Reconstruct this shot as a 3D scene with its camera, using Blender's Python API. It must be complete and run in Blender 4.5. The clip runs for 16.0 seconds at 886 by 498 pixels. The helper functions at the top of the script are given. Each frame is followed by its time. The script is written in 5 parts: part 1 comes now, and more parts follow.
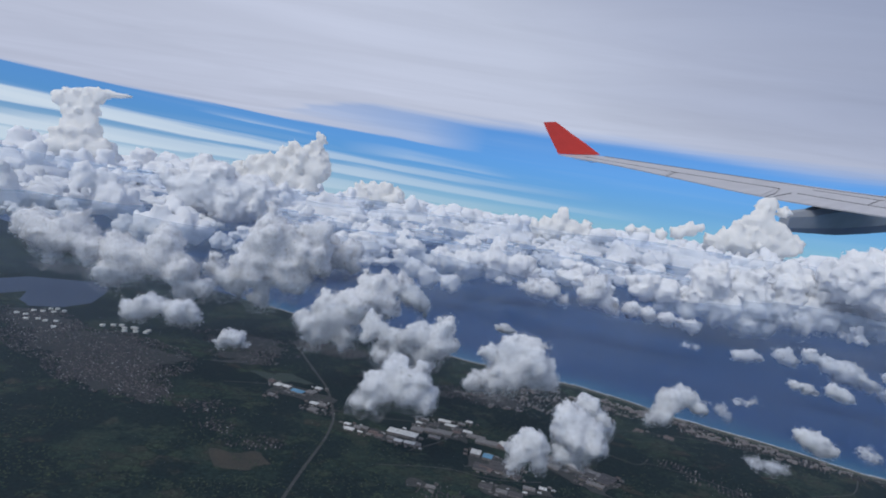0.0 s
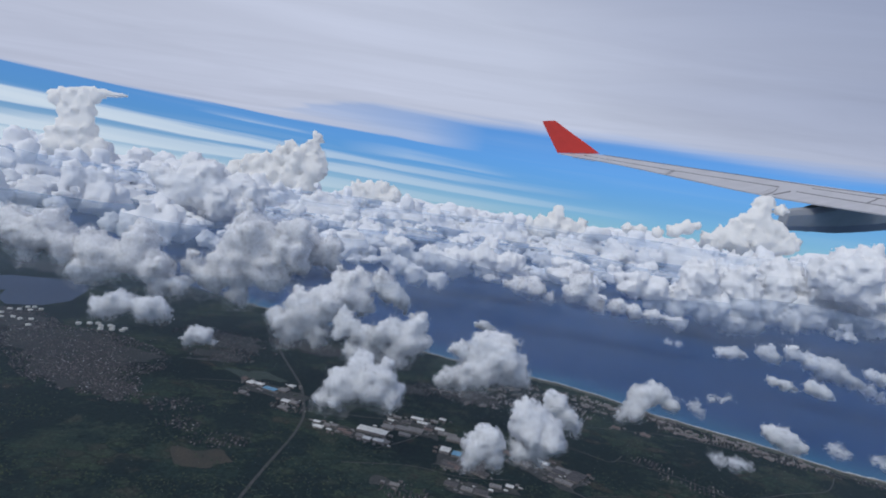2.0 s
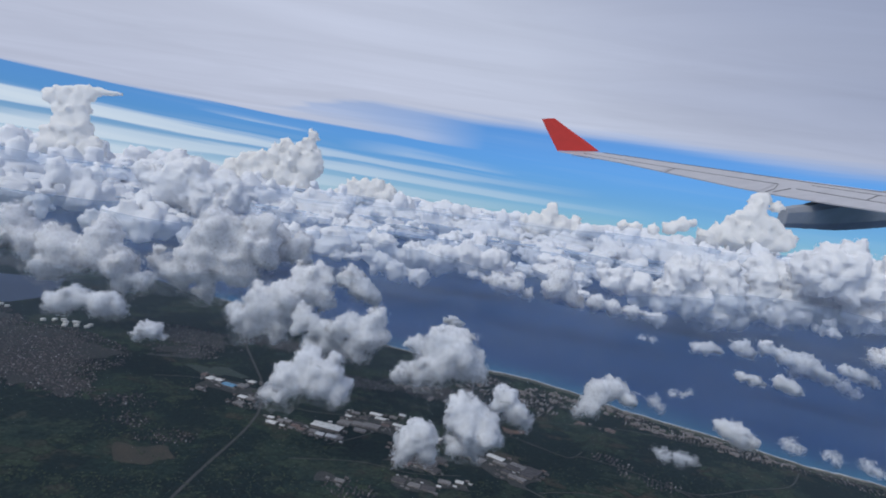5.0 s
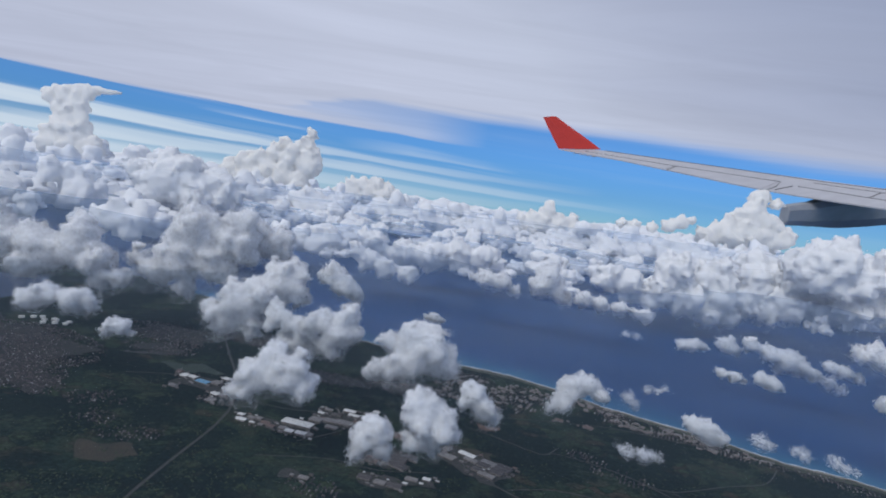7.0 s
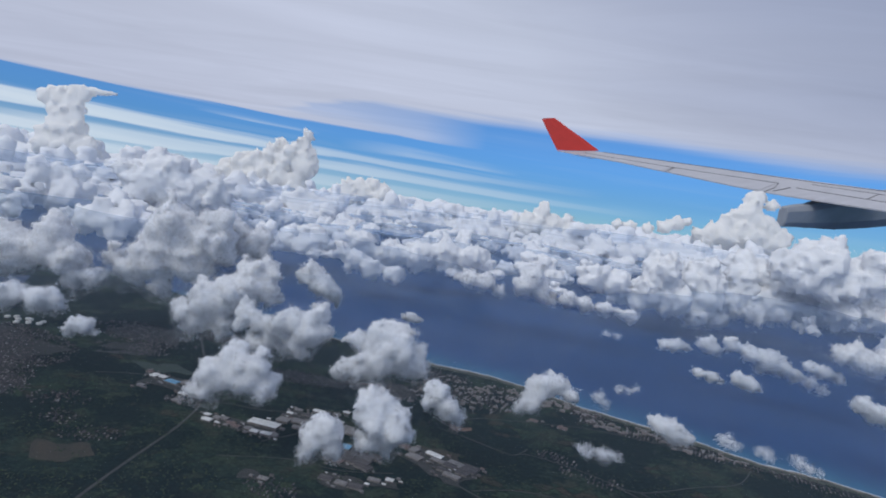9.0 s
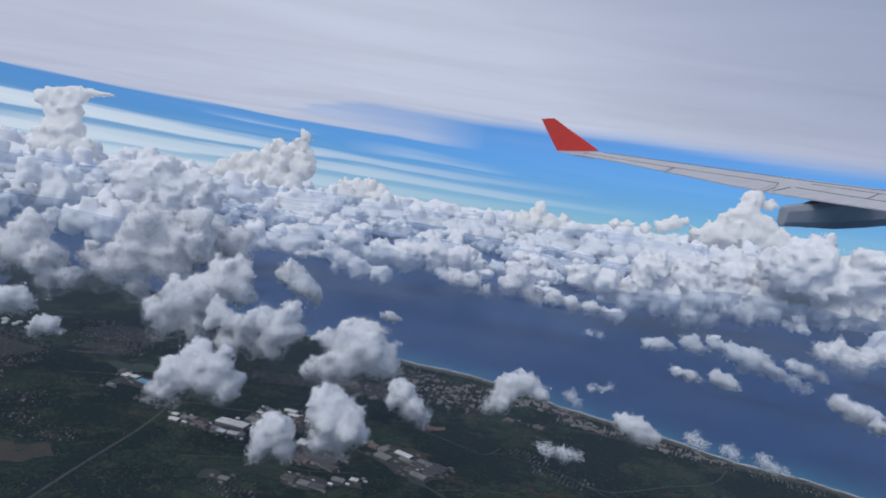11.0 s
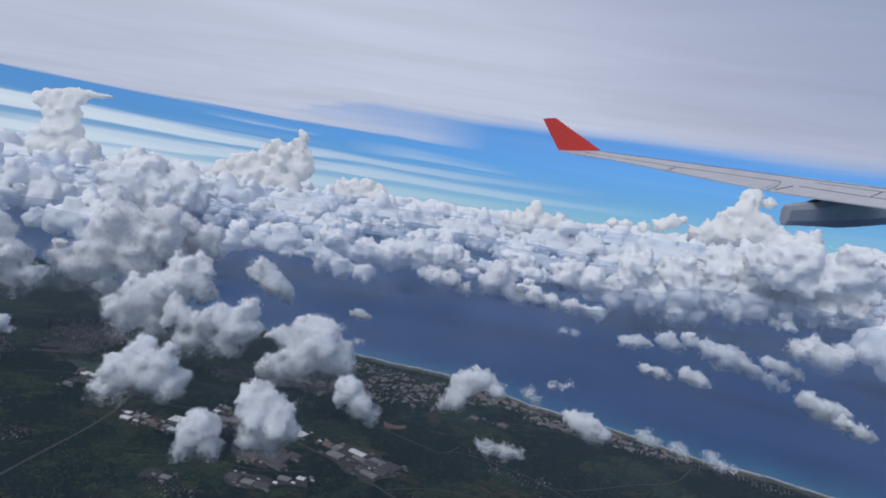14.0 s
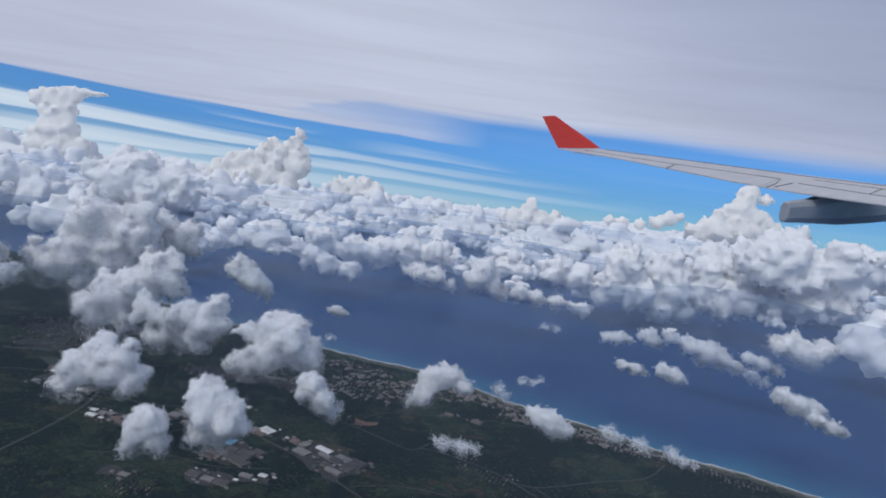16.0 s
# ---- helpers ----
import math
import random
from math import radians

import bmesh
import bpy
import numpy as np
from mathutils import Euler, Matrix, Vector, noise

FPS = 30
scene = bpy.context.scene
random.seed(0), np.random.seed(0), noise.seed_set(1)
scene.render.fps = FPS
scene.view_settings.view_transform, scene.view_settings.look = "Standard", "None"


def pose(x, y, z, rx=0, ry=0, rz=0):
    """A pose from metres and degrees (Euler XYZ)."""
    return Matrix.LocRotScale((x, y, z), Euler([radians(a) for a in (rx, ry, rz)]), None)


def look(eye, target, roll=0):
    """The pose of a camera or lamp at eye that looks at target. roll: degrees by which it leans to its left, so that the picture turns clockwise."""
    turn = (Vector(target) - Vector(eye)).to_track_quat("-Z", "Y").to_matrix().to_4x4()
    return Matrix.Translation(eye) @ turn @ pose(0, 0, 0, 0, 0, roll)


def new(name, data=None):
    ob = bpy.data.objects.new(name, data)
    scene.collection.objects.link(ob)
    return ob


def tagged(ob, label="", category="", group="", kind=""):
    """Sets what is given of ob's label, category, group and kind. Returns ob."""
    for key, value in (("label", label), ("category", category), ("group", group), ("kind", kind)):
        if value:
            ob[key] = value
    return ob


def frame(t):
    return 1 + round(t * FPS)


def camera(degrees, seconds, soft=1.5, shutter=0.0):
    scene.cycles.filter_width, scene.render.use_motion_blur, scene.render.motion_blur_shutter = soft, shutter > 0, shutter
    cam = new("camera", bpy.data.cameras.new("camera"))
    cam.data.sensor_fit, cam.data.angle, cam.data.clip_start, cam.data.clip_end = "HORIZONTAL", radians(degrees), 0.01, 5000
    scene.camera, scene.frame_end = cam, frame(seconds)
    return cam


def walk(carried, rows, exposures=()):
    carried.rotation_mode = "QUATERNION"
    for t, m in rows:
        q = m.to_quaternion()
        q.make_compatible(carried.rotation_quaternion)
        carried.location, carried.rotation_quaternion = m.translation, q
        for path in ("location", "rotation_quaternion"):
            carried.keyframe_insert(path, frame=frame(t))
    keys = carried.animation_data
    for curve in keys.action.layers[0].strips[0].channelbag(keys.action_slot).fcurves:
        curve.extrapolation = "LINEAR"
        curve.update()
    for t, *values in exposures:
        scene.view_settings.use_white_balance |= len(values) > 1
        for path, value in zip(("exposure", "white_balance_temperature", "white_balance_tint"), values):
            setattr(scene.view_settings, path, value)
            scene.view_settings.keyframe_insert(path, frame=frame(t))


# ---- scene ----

# The world is a model at about one to sixty: the height of flight is 31 m here.

# ---- camera ----
cam = camera(76.0, 16.0, soft=1.9)
PATH = [
    (0, -16.082, -2.860, 30.860, 85.947, -8.388, 0.426),
    (0.5, -15.076, -2.681, 30.880, 85.956, -8.366, 0.405),
    (1, -14.071, -2.502, 30.900, 85.949, -8.334, 0.390),
    (1.5, -13.066, -2.324, 30.920, 85.923, -8.295, 0.388),
    (2, -12.061, -2.145, 30.940, 85.862, -8.261, 0.394),
    (2.5, -11.056, -1.966, 30.960, 85.778, -8.237, 0.406),
    (3, -10.051, -1.787, 30.980, 85.715, -8.216, 0.393),
    (3.5, -9.046, -1.609, 31.000, 85.705, -8.193, 0.367),
    (4, -8.041, -1.430, 31.020, 85.714, -8.167, 0.359),
    (6.5, -3.015, -0.536, 31.120, 85.543, -8.013, 0.591),
    (7, -2.010, -0.357, 31.140, 85.501, -7.995, 0.620),
    (7.5, -1.005, -0.179, 31.161, 85.509, -7.994, 0.619),
    (8, 0.000, 0.000, 31.181, 85.564, -8.005, 0.590),
    (8.5, 1.005, 0.179, 31.201, 85.628, -8.012, 0.544),
    (9, 2.010, 0.357, 31.221, 85.670, -7.999, 0.528),
    (11.5, 7.036, 1.251, 31.321, 85.735, -7.794, 0.625),
    (12, 8.041, 1.430, 31.341, 85.732, -7.748, 0.673),
    (12.5, 9.046, 1.609, 31.361, 85.733, -7.705, 0.732),
    (13, 10.051, 1.787, 31.381, 85.746, -7.667, 0.785),
    (13.5, 11.056, 1.966, 31.401, 85.752, -7.634, 0.824),
    (14, 12.061, 2.145, 31.421, 85.731, -7.601, 0.842),
    (14.5, 13.066, 2.324, 31.441, 85.668, -7.569, 0.846),
    (15, 14.071, 2.502, 31.461, 85.607, -7.536, 0.840),
    (15.5, 15.076, 2.681, 31.481, 85.562, -7.502, 0.833),
    (16, 16.082, 2.860, 31.501, 85.539, -7.465, 0.832),
]
walk(cam, [(t, pose(*row)) for t, *row in PATH], [(0.0, -0.08, 5980, 8), (16.0, -0.08, 5980, 8)])

# ---- sky and sun ----
SUN_ELEVATION, SUN_AZIMUTH = 48.0, 215.0


def shader(nodes, kind, **inputs):
    """A node with its inputs set by name, underscores for spaces."""
    node = nodes.new(kind)
    for key, value in inputs.items():
        node.inputs[key.replace("_", " ")].default_value = value
    return node


def calc(tree, how, a, b=0.0, c=0.0, clamp=False):
    node = tree.nodes.new("ShaderNodeMath")
    node.operation, node.use_clamp = how, clamp
    for slot, value in zip(node.inputs, (a, b, c)):
        if isinstance(value, (int, float)):
            slot.default_value = value
        else:
            tree.links.new(value, slot)
    return node.outputs[0]


def ramp(tree, fac, stops):
    node = tree.nodes.new("ShaderNodeValToRGB")
    ends = node.color_ramp.elements
    while len(ends) < len(stops):
        ends.new(0.5)
    for end, (place, colour) in zip(ends, stops):
        end.position = place
        end.color = (*colour, 1) if isinstance(colour, tuple) else (colour, colour, colour, 1)
    tree.links.new(fac, node.inputs[0])
    return node.outputs[0]


def fog(tree, vector, scale, detail=5.0, rough=0.5, distort=0.0):
    node = shader(tree.nodes, "ShaderNodeTexNoise", Scale=scale, Detail=detail, Roughness=rough, Distortion=distort)
    if vector is not None:
        tree.links.new(vector, node.inputs["Vector"])
    return node.outputs["Fac"]


def blend(tree, fac, a, b, how="MIX"):
    node = tree.nodes.new("ShaderNodeMix")
    node.data_type, node.blend_type = "RGBA", how
    for slot, value in ((node.inputs[0], fac), (node.inputs[6], a), (node.inputs[7], b)):
        if isinstance(value, tuple):
            slot.default_value = (*value, 1)
        elif isinstance(value, (int, float)):
            slot.default_value = value
        else:
            tree.links.new(value, slot)
    return node.outputs[2]


def sky_world():
    world = bpy.data.worlds.new("sky")
    world.use_nodes = True
    scene.world = world
    tree = world.node_tree
    tree.nodes.clear()
    out = tree.nodes.new("ShaderNodeOutputWorld")
    back = tree.nodes.new("ShaderNodeBackground")
    tree.links.new(back.outputs[0], out.inputs[0])
    air = tree.nodes.new("ShaderNodeTexSky")
    air.sky_type, air.sun_disc = "NISHITA", False
    air.sun_elevation, air.sun_rotation = radians(SUN_ELEVATION), radians(SUN_AZIMUTH)
    air.altitude, air.air_density, air.dust_density, air.ozone_density = 2000, 0.9, 0.0, 3.0
    way = tree.nodes.new("ShaderNodeTexCoord")
    split = tree.nodes.new("ShaderNodeSeparateXYZ")
    tree.links.new(way.outputs["Generated"], split.inputs[0])
    x, y, z = split.outputs
    clean = ramp(tree, z, [(0.0, (0.027, 0.046, 0.066)), (0.05, (0.030, 0.050, 0.072)), (0.10, (0.042, 0.067, 0.094)), (0.25, (0.075, 0.100, 0.120))])
    blue = blend(tree, 1.0, air.outputs[0], clean, "MULTIPLY")
    up = calc(tree, "MAXIMUM", z, 0.012)
    east, north = calc(tree, "DIVIDE", x, up), calc(tree, "DIVIDE", y, up)
    flat = tree.nodes.new("ShaderNodeCombineXYZ")
    tree.links.new(east, flat.inputs[0])
    tree.links.new(north, flat.inputs[1])
    stretch = tree.nodes.new("ShaderNodeMapping")
    stretch.inputs["Scale"].default_value = (0.16, 0.5, 1)
    stretch.inputs["Rotation"].default_value = (0, 0, radians(8))
    tree.links.new(flat.outputs[0], stretch.inputs[0])
    broad = fog(tree, stretch.outputs[0], 0.7, 3, 0.5, 0.3)
    fine = fog(tree, stretch.outputs[0], 2.3, 7, 0.6, 0.6)
    # long lanes that run with the wind, to feather the ice cloud
    lane = tree.nodes.new("ShaderNodeCombineXYZ")
    tree.links.new(calc(tree, "MULTIPLY", x, 2.2), lane.inputs[0])
    tree.links.new(calc(tree, "MULTIPLY_ADD", x, 2.4, calc(tree, "MULTIPLY", z, 60.0)), lane.inputs[1])
    comb = fog(tree, lane.outputs[0], 1.0, 6, 0.55, 0.5)
    across = calc(tree, "MULTIPLY_ADD", x, 1 / 1.4, 0.5, clamp=True)
    along = lambda stops: ramp(tree, across, [(0.5 + px / 1.4, value) for px, value in stops])
    ruffled = calc(tree, "MULTIPLY_ADD", calc(tree, "SUBTRACT", comb, 0.5), 0.030, z)
    crisp = calc(tree, "MULTIPLY_ADD", calc(tree, "SUBTRACT", comb, 0.5), 0.024, z)

    def rise(value, low, span):
        """0 below low, 1 above low + span, eased."""
        t = calc(tree, "DIVIDE", calc(tree, "SUBTRACT", value, low), span, clamp=True)
        return calc(tree, "MULTIPLY", calc(tree, "MULTIPLY", t, t), calc(tree, "MULTIPLY_ADD", t, -2.0, 3.0))

    # a high sheet of cloud overhead that ends in a long edge far to the north
    rim = along([(-0.63, 0.114), (-0.57, 0.1225), (-0.50, 0.1235), (-0.44, 0.1200), (-0.37, 0.1115), (-0.29, 0.1085), (-0.1, 0.1065), (0.02, 0.1035)])
    border = along([(-0.37, 0.110), (-0.27, 0.118), (-0.15, 0.136), (0.1, 0.142), (0.28, 0.136), (0.42, 0.126), (0.52, 0.116), (0.66, 0.102)])
    deck = rise(ruffled, border, along([(-0.37, 0.006), (-0.15, 0.030), (0.2, 0.026), (0.6, 0.036)]))
    # its torn lower lip, drawn out into a tail
    lip = calc(tree, "MULTIPLY", rise(crisp, rim, 0.005), along([(-0.30, 1.0), (-0.18, 0.85), (-0.06, 0.62), (0.05, 0.0)]))
    lip = calc(tree, "MULTIPLY", lip, calc(tree, "SUBTRACT", 1.0, calc(tree, "MULTIPLY", rise(ruffled, calc(tree, "ADD", rim, 0.009), 0.024), 0.30)))
    deck = calc(tree, "MAXIMUM", deck, lip)

    # streaks of ice cloud under the edge: (bottom, depth) by direction, and how white
    streak = calc(tree, "MULTIPLY", rise(comb, 0.46, 0.35), along([(-0.6, 0.16), (0.0, 0.14), (0.4, 0.08)]))
    streak = calc(tree, "MULTIPLY", streak, ramp(tree, z, [(0.08, 1.0), (0.12, 0.55)]))
    for low, deep, white in ((along([(-0.55, 0.056), (-0.3, 0.0535), (-0.23, 0.0545), (0.2, 0.046)]), along([(-0.6, 0.020), (-0.42, 0.014), (-0.25, 0.009), (0.1, 0.007)]), along([(-0.6, 0.95), (-0.3, 0.72), (-0.1, 0.48), (0.12, 0.22), (0.26, 0.0)])),
                             (along([(-0.6, 0.026), (-0.35, 0.030), (-0.15, 0.033), (0.2, 0.022)]), along([(-0.6, 0.014), (0.2, 0.009)]), along([(-0.6, 0.85), (-0.2, 0.58), (0.1, 0.42), (0.35, 0.0)])),
                             (along([(-0.6, 0.004), (0.2, 0.006)]), along([(-0.6, 0.016), (0.2, 0.010)]), along([(-0.6, 0.85), (-0.3, 0.5), (0.05, 0.2), (0.2, 0.0)])),
                             (along([(-0.4, 0.094), (-0.25, 0.0885)]), along([(-0.4, 0.004), (-0.25, 0.002)]), along([(-0.42, 0.0), (-0.34, 0.4), (-0.27, 0.35), (-0.23, 0.0)])),
                             (along([(-0.15, 0.074), (0.1, 0.068)]), along([(-0.15, 0.010), (0.1, 0.004)]), along([(-0.2, 0.0), (-0.08, 0.35), (0.05, 0.25), (0.12, 0.0)]))):
        bar = calc(tree, "MULTIPLY", rise(crisp, low, 0.004), calc(tree, "SUBTRACT", 1.0, rise(ruffled, calc(tree, "ADD", low, deep), 0.010)))
        bar = calc(tree, "MULTIPLY", calc(tree, "MULTIPLY", bar, white), calc(tree, "MULTIPLY_ADD", comb, 0.9, 0.55))
        streak = calc(tree, "MAXIMUM", streak, bar, clamp=True)
    tone = ramp(tree, calc(tree, "MULTIPLY_ADD", broad, 0.35, calc(tree, "MULTIPLY_ADD", x, 0.5, calc(tree, "MULTIPLY", z, 0.9))), [(0.0, (0.54, 0.55, 0.65)), (0.30, (0.59, 0.60, 0.70)), (0.46, (0.57, 0.585, 0.685)), (0.60, (0.46, 0.48, 0.59)), (0.80, (0.33, 0.36, 0.48))])
    mottle = ramp(tree, fine, [(0.3, 0.91), (0.7, 1.06)])
    tone = blend(tree, 1.0, tone, mottle, "MULTIPLY")
    pale = calc(tree, "MULTIPLY", ramp(tree, z, [(0.0, 0.8), (0.03, 0.45), (0.07, 0.0)]), ramp(tree, calc(tree, "ADD", x, 0.6), [(0.0, 1.0), (0.4, 0.5), (0.7, 0.16), (1.0, 0.06)]))
    blue = blend(tree, pale, blue, (0.60, 0.70, 0.80))
    ice = blend(tree, streak, blue, (0.66, 0.72, 0.78))
    tree.links.new(blend(tree, deck, ice, tone), back.inputs[0])
    back.inputs[1].default_value = 1.0


sky_world()
sun_data = bpy.data.lights.new("sun", "SUN")
sun_data.energy, sun_data.angle, sun_data.color = 1.85, radians(34), (1.0, 0.94, 0.85)
sun = new("sun", sun_data)
sun.matrix_world = look((0, 0, 0), (-math.sin(radians(SUN_AZIMUTH)), -math.cos(radians(SUN_AZIMUTH)), -math.tan(radians(SUN_ELEVATION))))

# ---- materials ----


def plain(name, colour, rough=0.6, metal=0.0):
    mat = bpy.data.materials.new(name)
    mat.use_nodes = True
    skin = mat.node_tree.nodes["Principled BSDF"]
    skin.inputs["Base Color"].default_value = (*colour, 1)
    skin.inputs["Roughness"].default_value, skin.inputs["Metallic"].default_value = rough, metal
    return mat, mat.node_tree, skin


def place(tree, scale=(1, 1, 1), turn=0.0):
    """Position in the world, stretched."""
    node = tree.nodes.new("ShaderNodeNewGeometry")
    fit = tree.nodes.new("ShaderNodeMapping")
    fit.inputs["Scale"].default_value = scale
    fit.inputs["Rotation"].default_value = (0, 0, radians(turn))
    tree.links.new(node.outputs["Position"], fit.inputs[0])
    return fit.outputs[0]


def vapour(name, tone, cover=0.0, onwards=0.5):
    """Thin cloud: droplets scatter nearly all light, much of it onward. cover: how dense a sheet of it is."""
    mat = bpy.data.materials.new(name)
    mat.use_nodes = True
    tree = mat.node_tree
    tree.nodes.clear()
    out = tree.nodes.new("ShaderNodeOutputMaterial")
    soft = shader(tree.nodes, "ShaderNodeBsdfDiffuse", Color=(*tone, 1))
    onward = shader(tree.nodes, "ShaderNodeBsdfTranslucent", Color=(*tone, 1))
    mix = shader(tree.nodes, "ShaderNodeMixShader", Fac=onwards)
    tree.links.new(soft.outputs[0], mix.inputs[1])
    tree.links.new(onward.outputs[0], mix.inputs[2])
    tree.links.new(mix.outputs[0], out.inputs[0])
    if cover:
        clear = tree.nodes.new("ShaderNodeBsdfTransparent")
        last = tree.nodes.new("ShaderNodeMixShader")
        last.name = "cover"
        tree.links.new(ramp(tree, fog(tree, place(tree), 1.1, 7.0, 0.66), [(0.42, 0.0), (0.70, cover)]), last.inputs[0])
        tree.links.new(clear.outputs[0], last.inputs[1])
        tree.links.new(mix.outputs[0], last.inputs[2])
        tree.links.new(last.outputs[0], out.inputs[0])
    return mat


# One cloud matter in three tones; the towers' sunlight is put into the colour.
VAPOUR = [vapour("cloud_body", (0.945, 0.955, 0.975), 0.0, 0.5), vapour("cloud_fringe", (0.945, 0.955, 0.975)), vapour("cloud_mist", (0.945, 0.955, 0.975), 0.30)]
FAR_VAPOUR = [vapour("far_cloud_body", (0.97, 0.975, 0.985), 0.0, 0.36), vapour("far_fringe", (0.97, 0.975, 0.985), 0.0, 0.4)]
SUNLIT_VAPOUR = [vapour("sunlit_cloud_body", (0.998, 0.982, 0.950), 0.0, 0.45)]


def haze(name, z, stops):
    """A thin level sheet that stands in for distance haze, blue-tinted and denser farther out. stops: (distance / 1000
    m, density).
    """
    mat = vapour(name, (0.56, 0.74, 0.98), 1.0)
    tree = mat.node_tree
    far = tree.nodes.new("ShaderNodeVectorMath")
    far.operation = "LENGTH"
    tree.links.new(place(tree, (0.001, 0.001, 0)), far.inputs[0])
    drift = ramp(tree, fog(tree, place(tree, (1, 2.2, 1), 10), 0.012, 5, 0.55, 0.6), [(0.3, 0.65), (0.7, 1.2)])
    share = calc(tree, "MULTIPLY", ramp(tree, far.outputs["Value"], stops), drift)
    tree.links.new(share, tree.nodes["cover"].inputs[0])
    spots, quads = [], []
    for i in range(64):
        r = 30 * 1.083 ** i
        for k in range(72):
            px, py = r * math.cos(k * math.pi / 36), r * math.sin(k * math.pi / 36)
            spots.append((px, py, z + 7.0 * noise.noise((px * 0.014, py * 0.014, z))))
            if i:
                n = i * 72
                quads.append((n - 72 + k, n + k, n + (k + 1) % 72, n - 72 + (k + 1) % 72))
    return tagged(new("haze", mesh_of("haze", spots, quads, [mat], True)), "translucent sheet standing in for bluish distance haze", "haze", kind="stuff")


SEA, sea_tree, sea_skin = plain("sea_water", (0.018, 0.05, 0.17), 0.45)
swell = ramp(sea_tree, fog(sea_tree, place(sea_tree, (1, 1.6, 1)), 0.02, 6, 0.6), [(0.3, (0.015, 0.051, 0.150)), (0.7, (0.022, 0.068, 0.192))])
near_shore = sea_tree.nodes.new("ShaderNodeAttribute")
near_shore.attribute_name = "shallow"
shoal = calc(sea_tree, "MULTIPLY", near_shore.outputs["Fac"], ramp(sea_tree, fog(sea_tree, place(sea_tree), 0.12, 4), [(0.3, 0.55), (0.7, 1.0)]))
sea_tree.links.new(blend(sea_tree, shoal, swell, (0.040, 0.150, 0.25)), sea_skin.inputs["Base Color"])
chop = shader(sea_tree.nodes, "ShaderNodeBump", Strength=0.3, Distance=0.05)
sea_tree.links.new(fog(sea_tree, place(sea_tree), 6.0, 4), chop.inputs["Height"])
sea_tree.links.new(chop.outputs[0], sea_skin.inputs["Normal"])
sea_skin.inputs["Specular IOR Level"].default_value = 0.15


def country():
    """Scrub, pasture, plots and bare earth, darker where the woods stand."""
    mat, tree, skin = plain("countryside", (0.03, 0.05, 0.03), 0.95)
    spot = place(tree)
    stir = tree.nodes.new("ShaderNodeTexNoise")
    stir.inputs["Scale"].default_value, stir.inputs["Detail"].default_value = 0.35, 4.0
    tree.links.new(place(tree), stir.inputs["Vector"])
    bent = tree.nodes.new("ShaderNodeVectorMath")
    bent.operation = "MULTIPLY_ADD"
    tree.links.new(stir.outputs["Color"], bent.inputs[0])
    bent.inputs[1].default_value = (1.6, 1.6, 0)
    tree.links.new(place(tree, (1, 1.5, 0), 22), bent.inputs[2])
    cells, hedge = (shader(tree.nodes, "ShaderNodeTexVoronoi", Scale=0.42, Randomness=0.9) for _ in range(2))
    hedge.feature = "DISTANCE_TO_EDGE"
    for node in (cells, hedge):
        tree.links.new(bent.outputs[0], node.inputs["Vector"])
    tint = tree.nodes.new("ShaderNodeSeparateColor")
    tree.links.new(cells.outputs["Color"], tint.inputs[0])
    plots = ramp(tree, tint.outputs[0], [(0.0, (0.010, 0.019, 0.018)), (0.25, (0.014, 0.028, 0.022)), (0.5, (0.023, 0.040, 0.025)), (0.7, (0.034, 0.050, 0.028)), (0.85, (0.028, 0.034, 0.024)), (1.0, (0.048, 0.036, 0.026))])
    rows = ramp(tree, hedge.outputs["Distance"], [(0.02, 0.45), (0.07, 1.0)])
    plots = blend(tree, 1.0, plots, rows, "MULTIPLY")
    scrub = ramp(tree, fog(tree, spot, 0.16, 10, 0.68), [(0.34, (0.010, 0.019, 0.018)), (0.48, (0.018, 0.031, 0.024)), (0.58, (0.028, 0.039, 0.027)), (0.70, (0.044, 0.036, 0.030))])
    ground = blend(tree, ramp(tree, fog(tree, spot, 0.07, 6, 0.6), [(0.40, 0.15), (0.58, 0.85)]), scrub, plots)
    # woods
    woods = calc(tree, "MULTIPLY_ADD", fog(tree, spot, 0.55, 8, 0.65), 0.45, fog(tree, spot, 0.075, 5, 0.55))
    ground = blend(tree, ramp(tree, woods, [(0.66, 0.0), (0.73, 0.88)]), ground, (0.0055, 0.0125, 0.0135))
    fleck = ramp(tree, fog(tree, spot, 1.9, 8, 0.72), [(0.36, 0.62), (0.5, 1.0), (0.66, 1.6)])
    ground = blend(tree, 1.0, ground, fleck, "MULTIPLY")
    # lone pale roofs, tracks and bare patches too small to tell apart
    crumbs = ramp(tree, fog(tree, spot, 5.5, 3, 0.6), [(0.70, 0.0), (0.76, 1.0)])
    crumbs = calc(tree, "MULTIPLY", crumbs, ramp(tree, fog(tree, spot, 0.12, 4), [(0.50, 0.0), (0.62, 0.8)]))
    ground = blend(tree, crumbs, ground, (0.11, 0.10, 0.095))
    tree.links.new(ground, skin.inputs["Base Color"])
    bumps = shader(tree.nodes, "ShaderNodeBump", Strength=0.5, Distance=0.15)
    tree.links.new(fog(tree, spot, 3.5, 5, 0.65), bumps.inputs["Height"])
    tree.links.new(bumps.outputs[0], skin.inputs["Normal"])
    skin.inputs["Specular IOR Level"].default_value = 0.1
    return mat


LAND = country()


